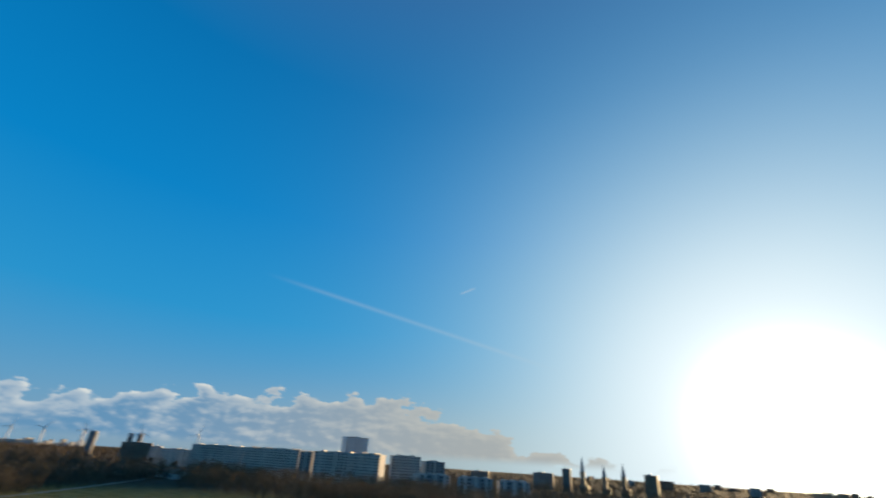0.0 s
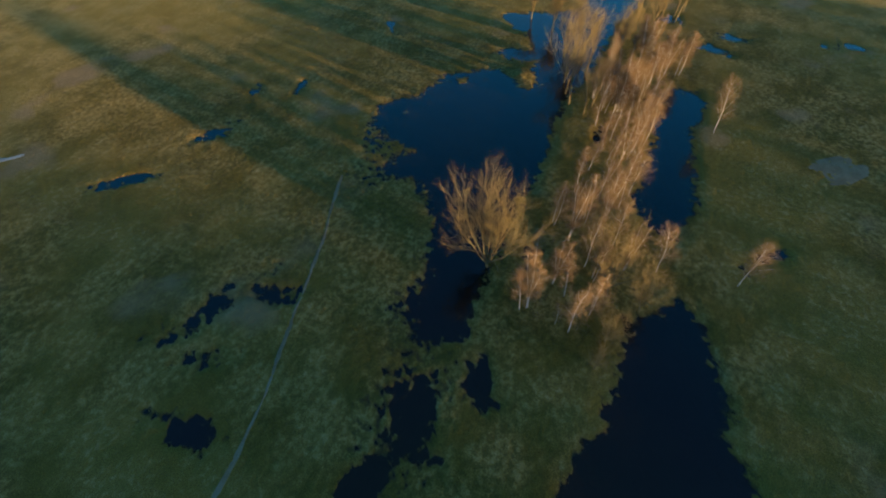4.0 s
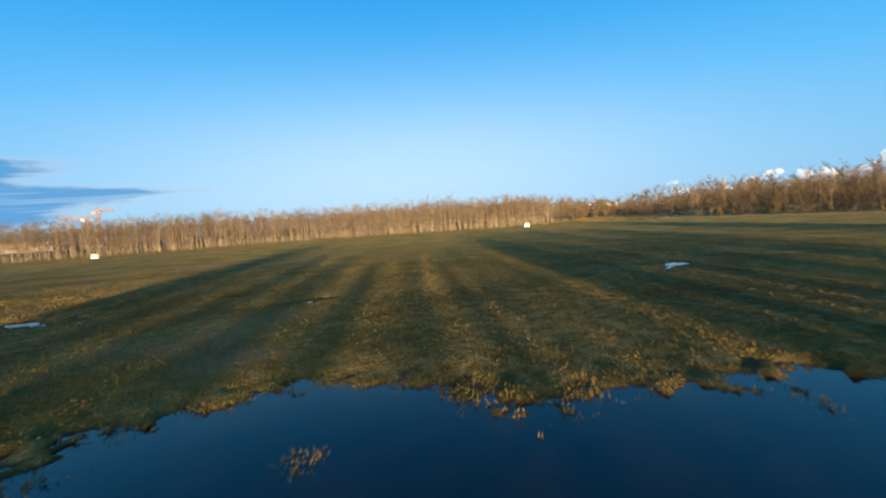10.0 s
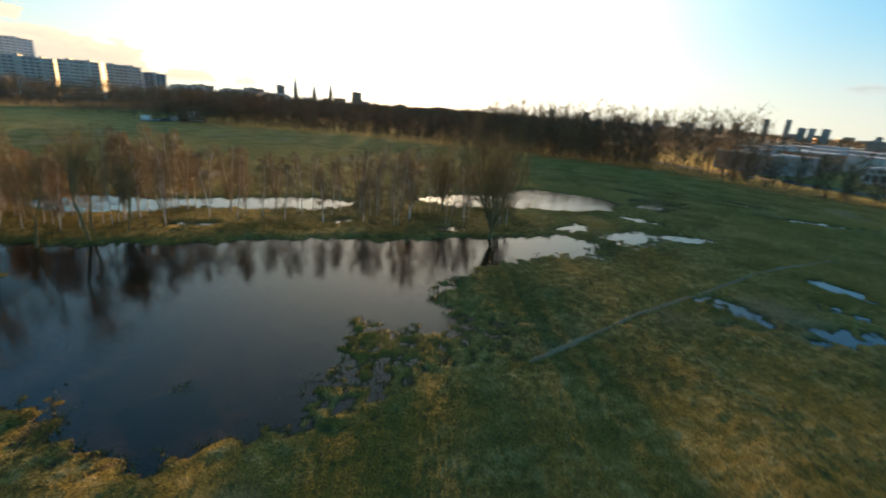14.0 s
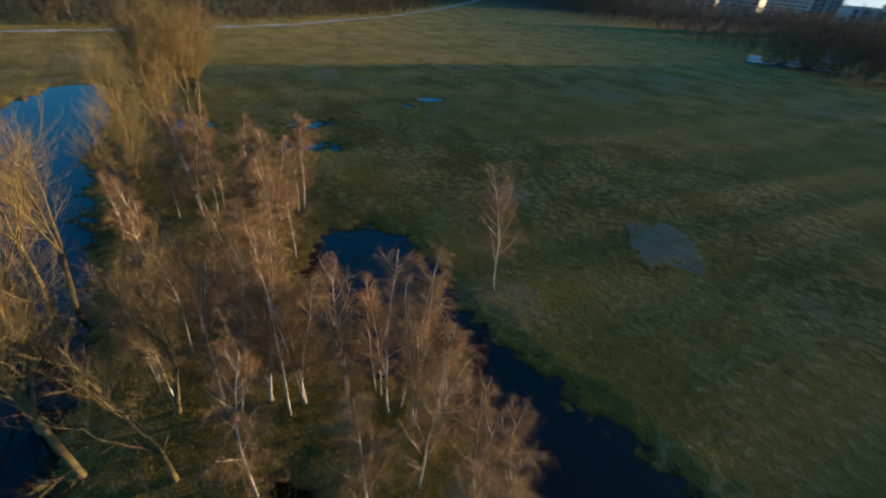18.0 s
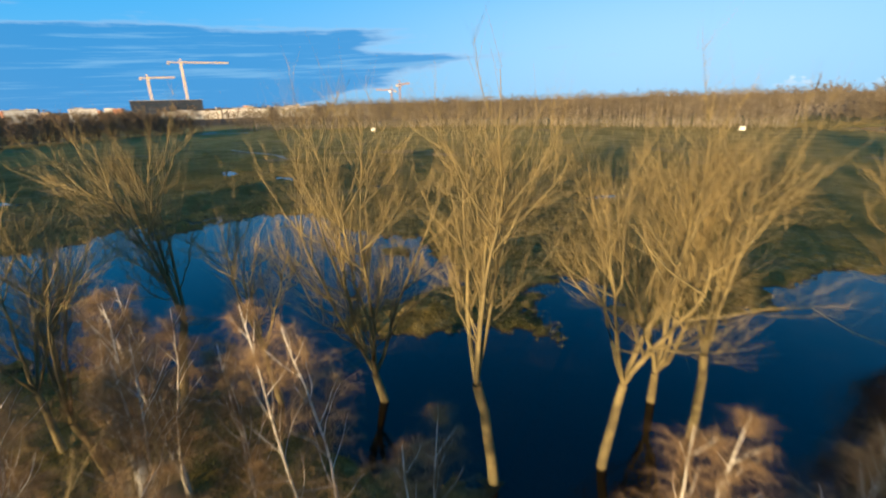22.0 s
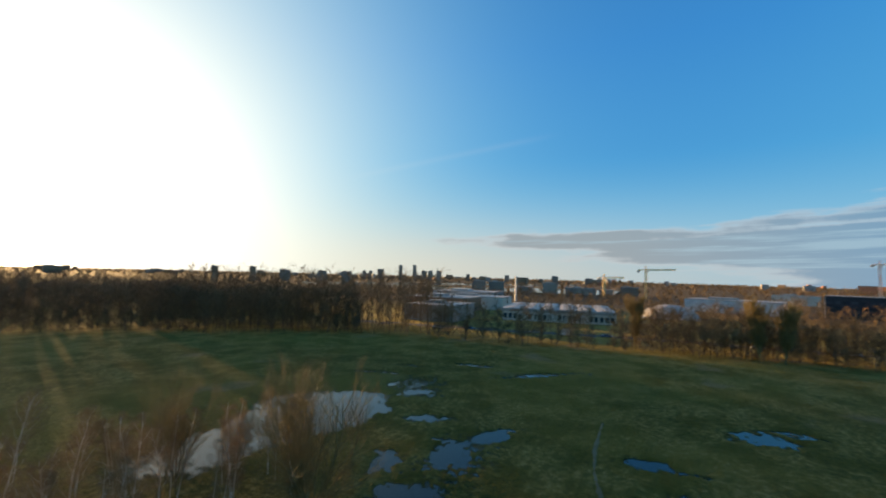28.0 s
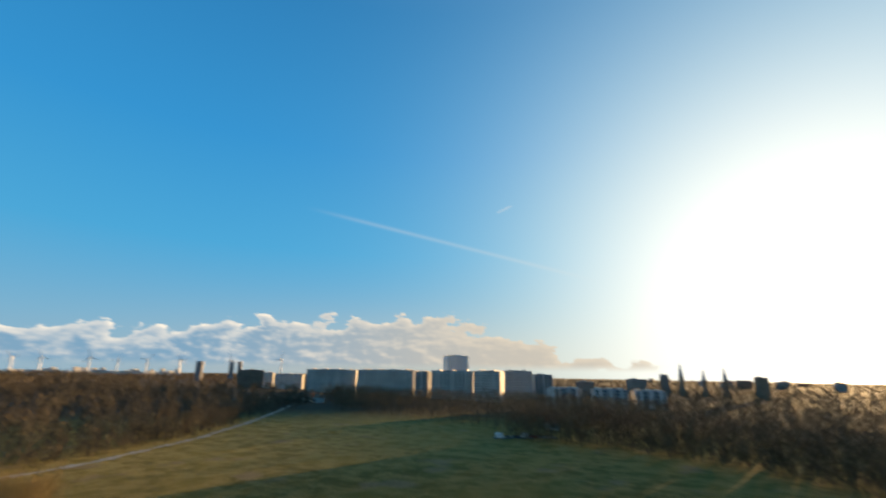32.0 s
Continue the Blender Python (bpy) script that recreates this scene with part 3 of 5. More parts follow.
def leafless_birch(seed, height, stems, spread, twigs=19):
    """Three shapes: white stem, limbs, hanging twigs."""
    rng = np.random.RandomState(seed)
    stem, limb, twig = Shape(), Shape(), Shape()
    starts, ways = [], []
    for s in range(stems):
        az0 = rng.uniform(0, 6.28)
        lean = (0.03 if stems == 1 else 0.11) * rng.uniform(0.6, 1.4)
        d0 = np.array([math.cos(az0) * lean, math.sin(az0) * lean, 1.0])
        h = height * rng.uniform(0.86, 1.0)
        base = np.array([rng.normal() * 0.22, rng.normal() * 0.22, -0.15]) * (stems > 1) + np.array([0, 0, -0.15])
        line = bent(rng, base, d0, h, 11, 0.045, 0.03)
        r0 = height * 0.0058 * rng.uniform(0.85, 1.15) / (1.0 if stems == 1 else 1.25)
        radii = r0 * (1 - np.linspace(0, 1, 12)) ** 0.7 + 0.012
        radii[0] *= 1.35
        stem.tube(line, radii, 7)
        count = int(rng.randint(18, 24) / stems ** 0.35)
        for k in range(count):
            u = 0.24 + 0.72 * (k + rng.uniform(0, 0.8)) / count
            i = min(int(u * 11), 10)
            p = line[i] + (line[i + 1] - line[i]) * (u * 11 - i)
            az = k * 2.4 + rng.normal() * 0.5
            L = height * spread * (1.12 - 0.75 * abs(u - 0.48) / 0.5) * rng.uniform(0.7, 1.15)
            d = turn_off(rng, line[i + 1] - line[i], radians(rng.uniform(24, 46)), az)
            arm = bent(rng, p, d, L, 6, 0.10, 0.04)
            r = max(r0 * 0.36 * (1.15 - u), 0.018)
            stem.tube(arm, np.linspace(r, 0.007, 7), 5)
            starts.append(arm[2:]), ways.append(np.gradient(arm, axis=0)[2:])
            for q in range(rng.randint(6, 9)):
                j = rng.randint(1, 6)
                d2 = turn_off(rng, arm[j + 1] - arm[j], radians(rng.uniform(25, 60)), rng.uniform(0, 6.28))
                sub = bent(rng, arm[j], d2, L * rng.uniform(0.30, 0.60), 4, 0.14, -0.05)
                limb.tube(sub, np.linspace(r * 0.4 + 0.003, 0.004, 5), 3)
                starts.append(sub[1:]), ways.append(np.gradient(sub, axis=0)[1:])
    P, D = np.concatenate(starts), np.concatenate(ways)
    P, D = np.repeat(P, twigs, 0), np.repeat(D, twigs, 0)
    np.random.seed(seed)
    D = D / (np.linalg.norm(D, axis=1)[:, None] + 1e-9)
    L = np.random.uniform(0.25, 0.8, len(P))[:, None] * height / 11
    out = D * 0.5 + np.random.normal(size=P.shape) * 0.6
    out[:, 2] *= 0.7
    end = P + out * L * 0.75 + np.array([0, 0, -0.38]) * L
    P = P + np.random.normal(size=P.shape) * 0.05
    twig.spikes(P, end, np.random.uniform(0.005, 0.008, len(P)))
    return stem, limb, twig


def leafless_willow(seed, height, stems, open_angle, twigs=4, slim=1.0, low=0.27):
    """A goblet of yellowish stems with fine upright twigs."""
    rng = np.random.RandomState(seed)
    stem, limb, twig = Shape(), Shape(), Shape()
    starts, ways = [], []
    trunk = bent(rng, (0, 0, -0.2), (rng.normal() * 0.12, rng.normal() * 0.12, 1), height * low, 4, 0.05, 0.0)
    r0 = height * 0.0135
    stem.tube(trunk, np.linspace(r0 * 1.3, r0, 5), 8)
    for s in range(stems):
        az = s * 6.283 / stems + rng.normal() * 0.35
        a = radians(open_angle) * rng.uniform(0.35, 1.15)
        d = np.array([math.cos(az) * math.sin(a), math.sin(az) * math.sin(a), math.cos(a)])
        arm = bent(rng, trunk[-1] + d * r0 * 0.3, d, height * (0.98 - low) * rng.uniform(0.78, 1.0), 9, 0.09, 0.085)
        r = r0 * rng.uniform(0.5, 0.75)
        stem.tube(arm, np.linspace(r, 0.02, 10), 6)
        starts.append(arm[5:]), ways.append(np.gradient(arm, axis=0)[5:])
        for k in range(rng.randint(7, 10)):
            j = rng.randint(2, 9)
            d2 = turn_off(rng, arm[j + 1 if j < 9 else j] - arm[j - 1], radians(rng.uniform(25, 62) * slim), rng.uniform(0, 6.28))
            L = height * rng.uniform(0.20, 0.36) * slim
            sub = bent(rng, arm[j], d2, L, 6, 0.13, 0.13)
            limb.tube(sub, np.linspace(r * 0.36, 0.009, 7), 4)
            starts.append(sub[2:]), ways.append(np.gradient(sub, axis=0)[2:])
            for q in range(rng.randint(3, 6)):
                i = rng.randint(1, 6)
                d3 = turn_off(rng, sub[i + 1 if i < 6 else i] - sub[i - 1], radians(rng.uniform(20, 50)), rng.uniform(0, 6.28))
                fine = bent(rng, sub[i], d3, L * rng.uniform(0.35, 0.6), 4, 0.12, 0.14)
                limb.tube(fine, np.linspace(0.013, 0.005, 5), 3)
                starts.append(fine[1:]), ways.append(np.gradient(fine, axis=0)[1:])
    P, D = np.concatenate(starts), np.concatenate(ways)
    P, D = np.repeat(P, twigs, 0), np.repeat(D, twigs, 0)
    np.random.seed(seed)
    D = D / (np.linalg.norm(D, axis=1)[:, None] + 1e-9)
    L = np.random.uniform(0.35, 1.05, len(P))[:, None] * height / 11
    out = D * 0.8 + np.random.normal(size=P.shape) * 0.42 + np.array([0, 0, 0.25])
    end = P + out * L + np.array([0, 0, 0.10]) * L
    twig.spikes(P + np.random.normal(size=P.shape) * 0.04, end, np.random.uniform(0.005, 0.009, len(P)))
    return stem, limb, twig


def tree_thing(name, shapes, materials, label, category, group):
    top = tagged(new(name), label, category, group)
    for part_name, shape, m in zip(("trunk", "branchwork", "crown"), shapes, materials):
        ob = new(part_name, shape.mesh(part_name, m))
        ob.parent = top
        tagged(ob, kind="" if part_name == "trunk" else "stuff")
    return top


def stand(m, x, y, turn, size, tilt=0.0):
    """Copies a tree to a place."""
    return copy_thing(m, Matrix.Translation((x, y, 0.05)) @ pose(0, 0, 0, tilt, 0, turn).to_3x3().to_4x4() @ Matrix.Scale(size, 4))


BIRCH_MATS, WILLOW_MATS = (BIRCH, BIRCH_LIMB, BIRCH_TWIG), (WILLOW_BARK, WILLOW_BARK, WILLOW_TWIG)
BIRCH_LABEL = "bare white-stemmed birch with drooping rust-brown twigs on the wet bank"
WILLOW_LABEL = "bare yellowish willow with many upright stems at the water's edge"
# kind: seed, height, stems, spread (birch); seed, height, stems, opening, twigs, fork (willow)
birch_kinds = [tree_thing("birch_tree", leafless_birch(s, h, n, w), BIRCH_MATS, BIRCH_LABEL, "birch tree", "birches on the bank")
               for s, h, n, w in ((11, 11.0, 1, 0.22), (12, 11.0, 1, 0.18), (13, 11.0, 2, 0.19), (14, 11.0, 3, 0.18), (15, 11.0, 1, 0.31), (16, 11.0, 2, 0.20))]
willow_kinds = [tree_thing("willow_tree", leafless_willow(s, h, n, a, w, 1.0, low), WILLOW_MATS, WILLOW_LABEL, "willow tree", "willows at the water")
                for s, h, n, a, w, low in ((31, 11.0, 6, 27, 6, 0.16), (32, 11.0, 4, 22, 6, 0.40), (33, 11.0, 8, 31, 6, 0.14), (34, 11.0, 4, 26, 6, 0.34), (36, 11.0, 16, 33, 7, 0.09), (37, 11.0, 9, 24, 10, 0.22))]
poplar_kind = tree_thing("poplar_tree", leafless_willow(35, 11.0, 12, 3, 16, 0.30, 0.05), WILLOW_MATS, WILLOW_LABEL, "poplar tree", "poplars")
# birches: x, y, height
BIRCHES_SOUTH = [(-62.8, -11.6, 11), (-62.2, -12.4, 10), (-61.3, -5.8, 11), (-61.8, -7.6, 5), (-75.4, 3.3, 11), (-71.7, -13, 7), (-78, -3, 10.5), (-72.5, -6, 10), (-66.5, -7.5, 9.5), (-86, -3.5, 10),
                 (-68, -9.5, 9), (-74, -1, 9), (-70.5, -4.6, 10), (-65, -4, 9), (-80.5, -5.5, 10), (-79, -12, 9), (-107.9, -10.9, 11), (-107.1, -2.8, 11), (-104, -4.4, 11), (-101.5, -3.3, 10.5), (-99.5, -4.4, 10),
                 (-97, -7, 9.5), (-95.2, -3.0, 9.5), (-90.2, -2.4, 9.6), (-87.6, -6.7, 10), (-83.4, -9.9, 6.5), (-82.1, -8, 8.8), (-81.2, -7.6, 10.2), (-83.4, -4.8, 10.5), (-76.7, -9.2, 11.5), (-92, -6, 10),
                 (-94, -9.5, 9.5), (-100, -8.5, 10), (-103.5, -7.5, 10.5), (-89, -10.5, 9)]
BIRCHES_NORTH = [(-133.3, 1.5, 9.5), (-139.3, -1.1, 10), (-132.3, -0.6, 10.5), (-134.2, -2.4, 9.5), (-137.3, -4.3, 7), (-136.2, -5.7, 10.6), (-136.9, -6.3, 10.8), (-136.9, -8.3, 7), (-133.9, -1.3, 9.5), (-133.8, 2.3, 11),
                 (-124.4, -4.7, 9.5), (-126.4, -6.4, 7.5), (-125.7, -4.6, 9.7), (-125.8, -3.4, 10.6), (-127.1, -4.2, 9), (-126, -1.7, 9.3), (-127.4, -3.0, 10.4), (-125.2, -6.1, 8.4),
                 (-120.7, -6, 8.5), (-119.3, -6.4, 8.3), (-120.2, -6.9, 9.7), (-123, -8.6, 9.4), (-116.2, -9, 9), (-116.5, -9.7, 4.5), (-114.5, -10.6, 7), (-113.2, -10.3, 11), (-113.1, -8.5, 11.5), (-112, -7.7, 12),
                 (-111.6, -7.0, 11.5), (-111.4, -4.5, 10.4), (-108.4, -2.8, 11.5), (-106.4, -1.5, 9.5), (-110.2, -3.0, 9), (-109.2, -5.6, 10.5), (-142, -5, 9.5),
                 (-124, -12.2, 9.3), (-119.2, -11.2, 9.6), (-116, -12.8, 9), (-120.5, -10.2, 9), (-117.8, -13.2, 9), (-132.8, -12.0, 8), (-135.2, -12.8, 9), (-121.6, -12.4, 8.2),
                 (-127.6, -10.6, 7.5), (-137.6, -11.8, 9.5)]
rng = np.random.RandomState(5)
for i, (x, y, h) in enumerate(BIRCHES_SOUTH + BIRCHES_NORTH):
    stand(birch_kinds[rng.randint(6)], x, y, rng.uniform(0, 360), h / 11.0 * rng.uniform(0.92, 1.0), rng.uniform(-1.5, 1.5))
lone = stand(birch_kinds[4], -113.8, 9.8, 40, 1.08)
tagged(lone, "lone bare birch with forked white stem in open meadow", "birch tree")
lone = stand(birch_kinds[4], -77.0, 13.6, 130, 0.94)
tagged(lone, "small lone bare birch on the far side of the long pond", "birch tree")
# willows: x, y, height, kind
WILLOWS = [(-67.6, -18.6, 13.8, 4), (-69.0, -2.4, 11.5, 2), (-151.8, -35.6, 9.6, 5), (-146.8, -28.8, 9.8, 5), (-128, -16.7, 12, 1), (-122.3, -20.2, 12.4, 2), (-131.8, -18.4, 11.2, 3), (-135.4, -20.9, 11.2, 1),
           (-114.9, -12.9, 9.5, 1), (-117.6, -18.8, 8.5, 3), (-134.2, -23, 11.5, 0), (-123.5, -6.6, 7, 3), (-113.6, -17.2, 11.5, 1), (-111, -13.8, 9, 3),
           (-61.8, -1.3, 6.2, 2), (-68, 2.0, 7.2, 2), (-57.5, -2.0, 5.0, 0), (-141, -11, 9, 2), (-148, -10, 9.5, 0), (-155, -10, 11, 1), (-159, -6, 11, 2),
           (-165, -4, 13, 5), (-167, -1, 15, 5), (-170, 1, 13, 5), (-163, -0.5, 12, 1), (-172, -4, 13, 5)]
for x, y, h, k in WILLOWS:
    stand(willow_kinds[k], x, y, rng.uniform(0, 360), h / 11.0)
for x, y, h in ((61, -25.4, 20), (60.3, -58.2, 20.5), (60.2, -64, 19.5)):
    tagged(stand(poplar_kind, x, y, rng.uniform(0, 360), h / 11.0), "tall narrow golden poplar beside the industrial estate", "poplar tree", "poplars")
for top in birch_kinds + willow_kinds + [poplar_kind]:
    for ob in (*top.children, top):
        bpy.data.objects.remove(ob)


def inside(x, y, poly):
    return edge_distance(np.asarray(x, float), np.asarray(y, float), poly) < 0


def woodland(name, spots, height, mats, label, limbs, twigs, width, seed, crown=(0.35, 0.16), kinked=0.05, reach=0.085, least=0.76, stem=0.0055):
    """A whole wood of bare trees as one mesh: trunks, limbs and twigs, all tapered."""
    r = np.random.RandomState(seed)
    np.random.seed(seed)
    spots = np.asarray(spots, float)
    n = len(spots)
    H = height * r.uniform(least, 1.06, n) * (0.97 + 0.12 * wobble(spots[:, 0], spots[:, 1], 55.0, seed))
    base = np.column_stack([spots, np.zeros(n)])
    lean = np.column_stack([r.normal(size=(n, 2)) * kinked, np.ones(n)])
    # trunks: three sides, two lengths
    ang = np.array([0, 2.094, 4.189])
    ring = np.stack([np.cos(ang), np.sin(ang), np.zeros(3)], 1)
    bark, twig = Shape(), Shape()
    rad = H * stem
    l0, l1, l2 = base, base + lean * (H * 0.5)[:, None], base + lean * (H * 0.96)[:, None]
    V = np.concatenate([l0[:, None] + ring * (rad * 1.25)[:, None, None], l1[:, None] + ring * (rad * 0.8)[:, None, None], l2[:, None] + ring * (rad * 0.15)[:, None, None]], 1)
    F = [(a + k, a + (k + 1) % 3, a + 3 + (k + 1) % 3) for a in (0, 3) for k in range(3)] + [(a + k, a + 3 + (k + 1) % 3, a + 3 + k) for a in (0, 3) for k in range(3)]
    bark.add(V.reshape(-1, 3), (np.arange(n)[:, None, None] * 9 + np.array(F)).reshape(-1, 3))
    who = np.repeat(np.arange(n), limbs)
    u = r.uniform(crown[0], 0.97, len(who))
    p = base[who] + lean[who] * (H[who] * u)[:, None]
    az, up = r.uniform(0, 6.28, len(who)), r.uniform(0.5, 1.5, len(who))
    broad = r.uniform(0.6, 1.5, n)[who]
    L = broad * H[who] * crown[1] * 0.62 * np.sqrt(np.clip(1 - ((u - 0.42) / 0.60) ** 2, 0.04, 1)) * r.uniform(0.6, 1.25, len(who))
    d = np.column_stack([np.cos(az), np.sin(az), up])
    e = p + d * L[:, None]
    twig.spikes(p, e, width * 1.7)
    who2 = np.repeat(np.arange(len(who)), twigs)
    s = r.uniform(0.1, 1.0, len(who2))[:, None]
    q = p[who2] * (1 - s) + e[who2] * s
    out = r.normal(size=q.shape) * np.array([0.5, 0.5, 0.45]) + d[who2] * 0.2 + np.array([0, 0, 0.15])
    tl = (H[who[who2]] * reach * r.uniform(0.5, 1.4, len(who2)))[:, None]
    twig.spikes(q, q + out * tl, width)
    V = np.concatenate(bark.v + twig.v)
    nb = bark.n
    F = np.concatenate(bark.f + [f + nb for f in twig.f])
    idx = np.concatenate([np.zeros(sum(len(f) for f in bark.f), int), np.ones(sum(len(f) for f in twig.f), int)])
    return tagged(new(name, raw_mesh(name, V, F, mats, idx)), label, "woodland", kind="stuff")


def scatter(poly, gap, seed, keep=None):
    """Loose spots inside an outline."""
    r = np.random.RandomState(seed)
    xs, ys = [p[0] for p in poly], [p[1] for p in poly]
    gx_, gy_ = np.meshgrid(np.arange(min(xs), max(xs), gap), np.arange(min(ys), max(ys), gap))
    px, py = gx_.ravel() + r.uniform(-0.48, 0.48, gx_.size) * gap, gy_.ravel() + r.uniform(-0.48, 0.48, gx_.size) * gap
    ok = inside(px, py, poly)
    if keep is not None:
        ok &= r.uniform(size=px.size) < keep(px, py)
    return np.column_stack([px[ok], py[ok]])


MIXED_RUST = (MIXED_BARK, DARK_TWIG)
WOOD, MIXED, DARK = (WOOD_BARK, WOOD_TWIG), (MIXED_BARK, WOOD_TWIG), (DARK_BARK, DARK_TWIG)
SOUTH_FRONT = [(52, -208), (-10, -226), (-40, -226), (-85, -234), (-130, -225), (-160, -212), (-192, -204), (-214, -206), (-220, -236), (-190, -240), (-140, -258), (-85, -266), (-10, -262), (52, -240)]
SOUTH_DEEP = [(60, -240), (-10, -262), (-85, -266), (-140, -258), (-190, -240), (-220, -236), (-240, -262), (-330, -330), (-300, -470), (60, -430)]
WEST_FRONT = [(-243, -164), (-250, -150), (-248, -111), (-252, -60), (-255, 5), (-265, 45), (-288, 105), (-326, 160), (-430, 340), (-470, 330), (-370, 150), (-300, 40), (-290, -130), (-296, -190)]
WEST_DEEP = [(-298, -205), (-298, 40), (-370, 150), (-470, 330), (-560, 300), (-760, 330), (-800, 0), (-760, -400), (-500, -420), (-350, -330), (-330, -255)]
woodland("south_wood", scatter(SOUTH_FRONT, 2.7, 1), 14.5, WOOD, "sunlit bare birch wood with pale trunks along the meadow", 13, 15, 0.045, 41, (0.24, 0.27), 0.05, 0.085, 0.66)
woodland("south_wood_deep", scatter(SOUTH_DEEP, 6.2, 2), 15.0, WOOD, "bare brown birch wood reaching back from the meadow", 10, 9, 0.11, 42, (0.35, 0.30))
WEST_EDGE = [(-243, -163), (-247, -111), (-250, -60), (-253, 5), (-263, 46), (-286, 106), (-324, 162), (-335, 156), (-297, 102), (-275, 42), (-265, 4), (-262, -60), (-259, -112), (-256, -160)]
woodland("west_wood_edge", scatter(WEST_EDGE, 2.9, 18, lambda x, y: 0.82 + 0.4 * wobble(x, y, 18.0, 80)), 8.0, MIXED, "dense bare scrub along the edge of the wood", 14, 16, 0.075, 58, (0.0, 0.42), 0.06, 0.11, 0.4)
LAKE_WOOD = [(-262, -230), (-284, -206), (-298, -205), (-335, -255), (-355, -335), (-300, -330), (-250, -275), (-234, -240)]
woodland("lake_wood", scatter(LAKE_WOOD, 5.0, 19, lambda x, y: 0.75 + 0.5 * wobble(x, y, 24.0, 81)), 10.0, MIXED, "low mixed trees behind the pool", 15, 18, 0.09, 59, (0.02, 0.44), 0.06, 0.10, 0.4)
woodland("west_wood", scatter(WEST_FRONT, 4.8, 3, lambda x, y: 0.86 + 0.4 * wobble(x, y, 30.0, 72)), 13.5, MIXED, "bare brown mixed wood at the meadow's far edge", 20, 24, 0.085, 43, (0.02, 0.36), 0.06, 0.075, 0.45)
woodland("west_wood_deep", scatter(WEST_DEEP, 10.5, 4, lambda x, y: 0.86 + 0.5 * wobble(x, y, 60.0, 73)), 18.0, MIXED, "broad bare winter wood reaching to the skyline", 17, 18, 0.20, 44, (0.10, 0.46), 0.06, 0.07, 0.45)
FAR_WEST = [(-760, 330), (-800, 0), (-760, -400), (-500, -420), (-300, -470), (-420, -760), (-1100, -1150), (-2300, -900), (-2500, 0), (-2300, 900), (-1300, 620)]


def off_the_river(x, y):
    """Open ground towards the far river, woods elsewhere."""
    way = np.degrees(np.arctan2(y, x)) % 360
    return np.where((way > 218) & (way < 228) & (np.hypot(x, y) > 900), 0.0, 0.85 + 0.5 * wobble(x, y, 240.0, 77))


woodland("far_wood", scatter(FAR_WEST, 24.0, 9, off_the_river), 16.5, MIXED, "hazy bare wood filling the plain up to the town", 8, 6, 0.8, 49, (0.06, 0.9), 0.05, 0.16, 0.5)
FAR_NORTHWEST = [(-470, 400), (-560, 320), (-760, 340), (-1300, 640), (-2300, 920), (-2200, 1900), (-900, 2300), (-680, 1200), (-600, 760)]
woodland("far_northwest_trees", scatter(FAR_NORTHWEST, 30.0, 15), 12.0, DARK, "bare trees between the far houses beyond the wood", 8, 7, 0.7, 55, (0.03, 0.8), 0.05, 0.18, 0.5)
NORTH_ROW = [(-158, 182), (-112, 180), (-60, 158), (-36, 135), (12, 96), (30, 62), (46, 78), (26, 114), (-24, 156), (-60, 180), (-110, 197), (-155, 200)]
NORTH_TALL = [(-12, 104), (20, 78), (36, 50), (60, 40), (78, 60), (66, 100), (30, 140), (-5, 150)]
NORTH_DEEP = [(-420, 345), (-330, 250), (-250, 240), (-160, 200), (-110, 197), (-60, 180), (-20, 155), (30, 115), (90, 150), (110, 330), (-60, 380), (-200, 370), (-230, 300), (-400, 400)]
EAST_ROW = [(33, 40), (36, 30), (41, 5), (52, -20), (60, -60), (68, -110), (66, -170), (55, -205), (76, -205), (86, -150), (82, -80), (73, -40), (58, 0), (50, 40)]
woodland("north_row", scatter(NORTH_ROW, 2.9, 5), 16.6, DARK, "row of dark bare trees against the low sun", 13, 30, 0.07, 45, (0.03, 0.36), 0.05, 0.10, 0.88, 0.0035)
woodland("north_tall_trees", scatter(NORTH_TALL, 4.6, 8), 22.5, DARK, "tall dark bare trees on the skyline beside the sun", 16, 20, 0.07, 48, (0.12, 0.27))
woodland("north_wood", scatter(NORTH_DEEP, 6.2, 6), 15.0, DARK, "dark bare copse between the meadow and the housing blocks", 9, 16, 0.10, 46, (0.03, 0.42), 0.05, 0.11)
woodland("east_row", scatter(EAST_ROW, 2.9, 7, lambda x, y: np.where((y > -22) & (y < 36), 0.46, 1.0) + 0.25 * wobble(x, y, 26.0, 71)), 13.0, MIXED_RUST, "strip of bare bushes and young trees beside the industrial estate", 16, 30, 0.075, 47, (0.06, 0.40), 0.05, 0.10, 0.55, 0.006)
ESTATE = [(62, -30), (64, -56), (70, -92), (84, -92), (80, -60), (76, -28)]
woodland("estate_trees", scatter(ESTATE, 3.4, 17, lambda x, y: 0.75 + 0.4 * wobble(x, y, 15.0, 79)), 15.5, DARK, "tall bare trees in front of the dark offices", 15, 26, 0.08, 57, (0.08, 0.34), 0.05, 0.09, 0.6)
CANAL = ((430, 545), (520, 670), (760, 610), (960, 520), (1250, 320), (1150, 270), (900, 390), (690, 455))
BASIN = ((440, 300), (495, 235), (512, 160), (530, 70), (790, 105), (740, 260), (590, 325), (470, 400))
TOWN_EAST = [(100, -480), (96, -200), (92, 0), (100, 120), (150, 220), (230, 180), (285, 60), (320, -60), (520, -100), (900, -160), (1000, -500), (500, -800)]
TOWN_NORTH = [(-420, 420), (-60, 385), (110, 335), (200, 700), (100, 1100), (-300, 1000), (-600, 700)]
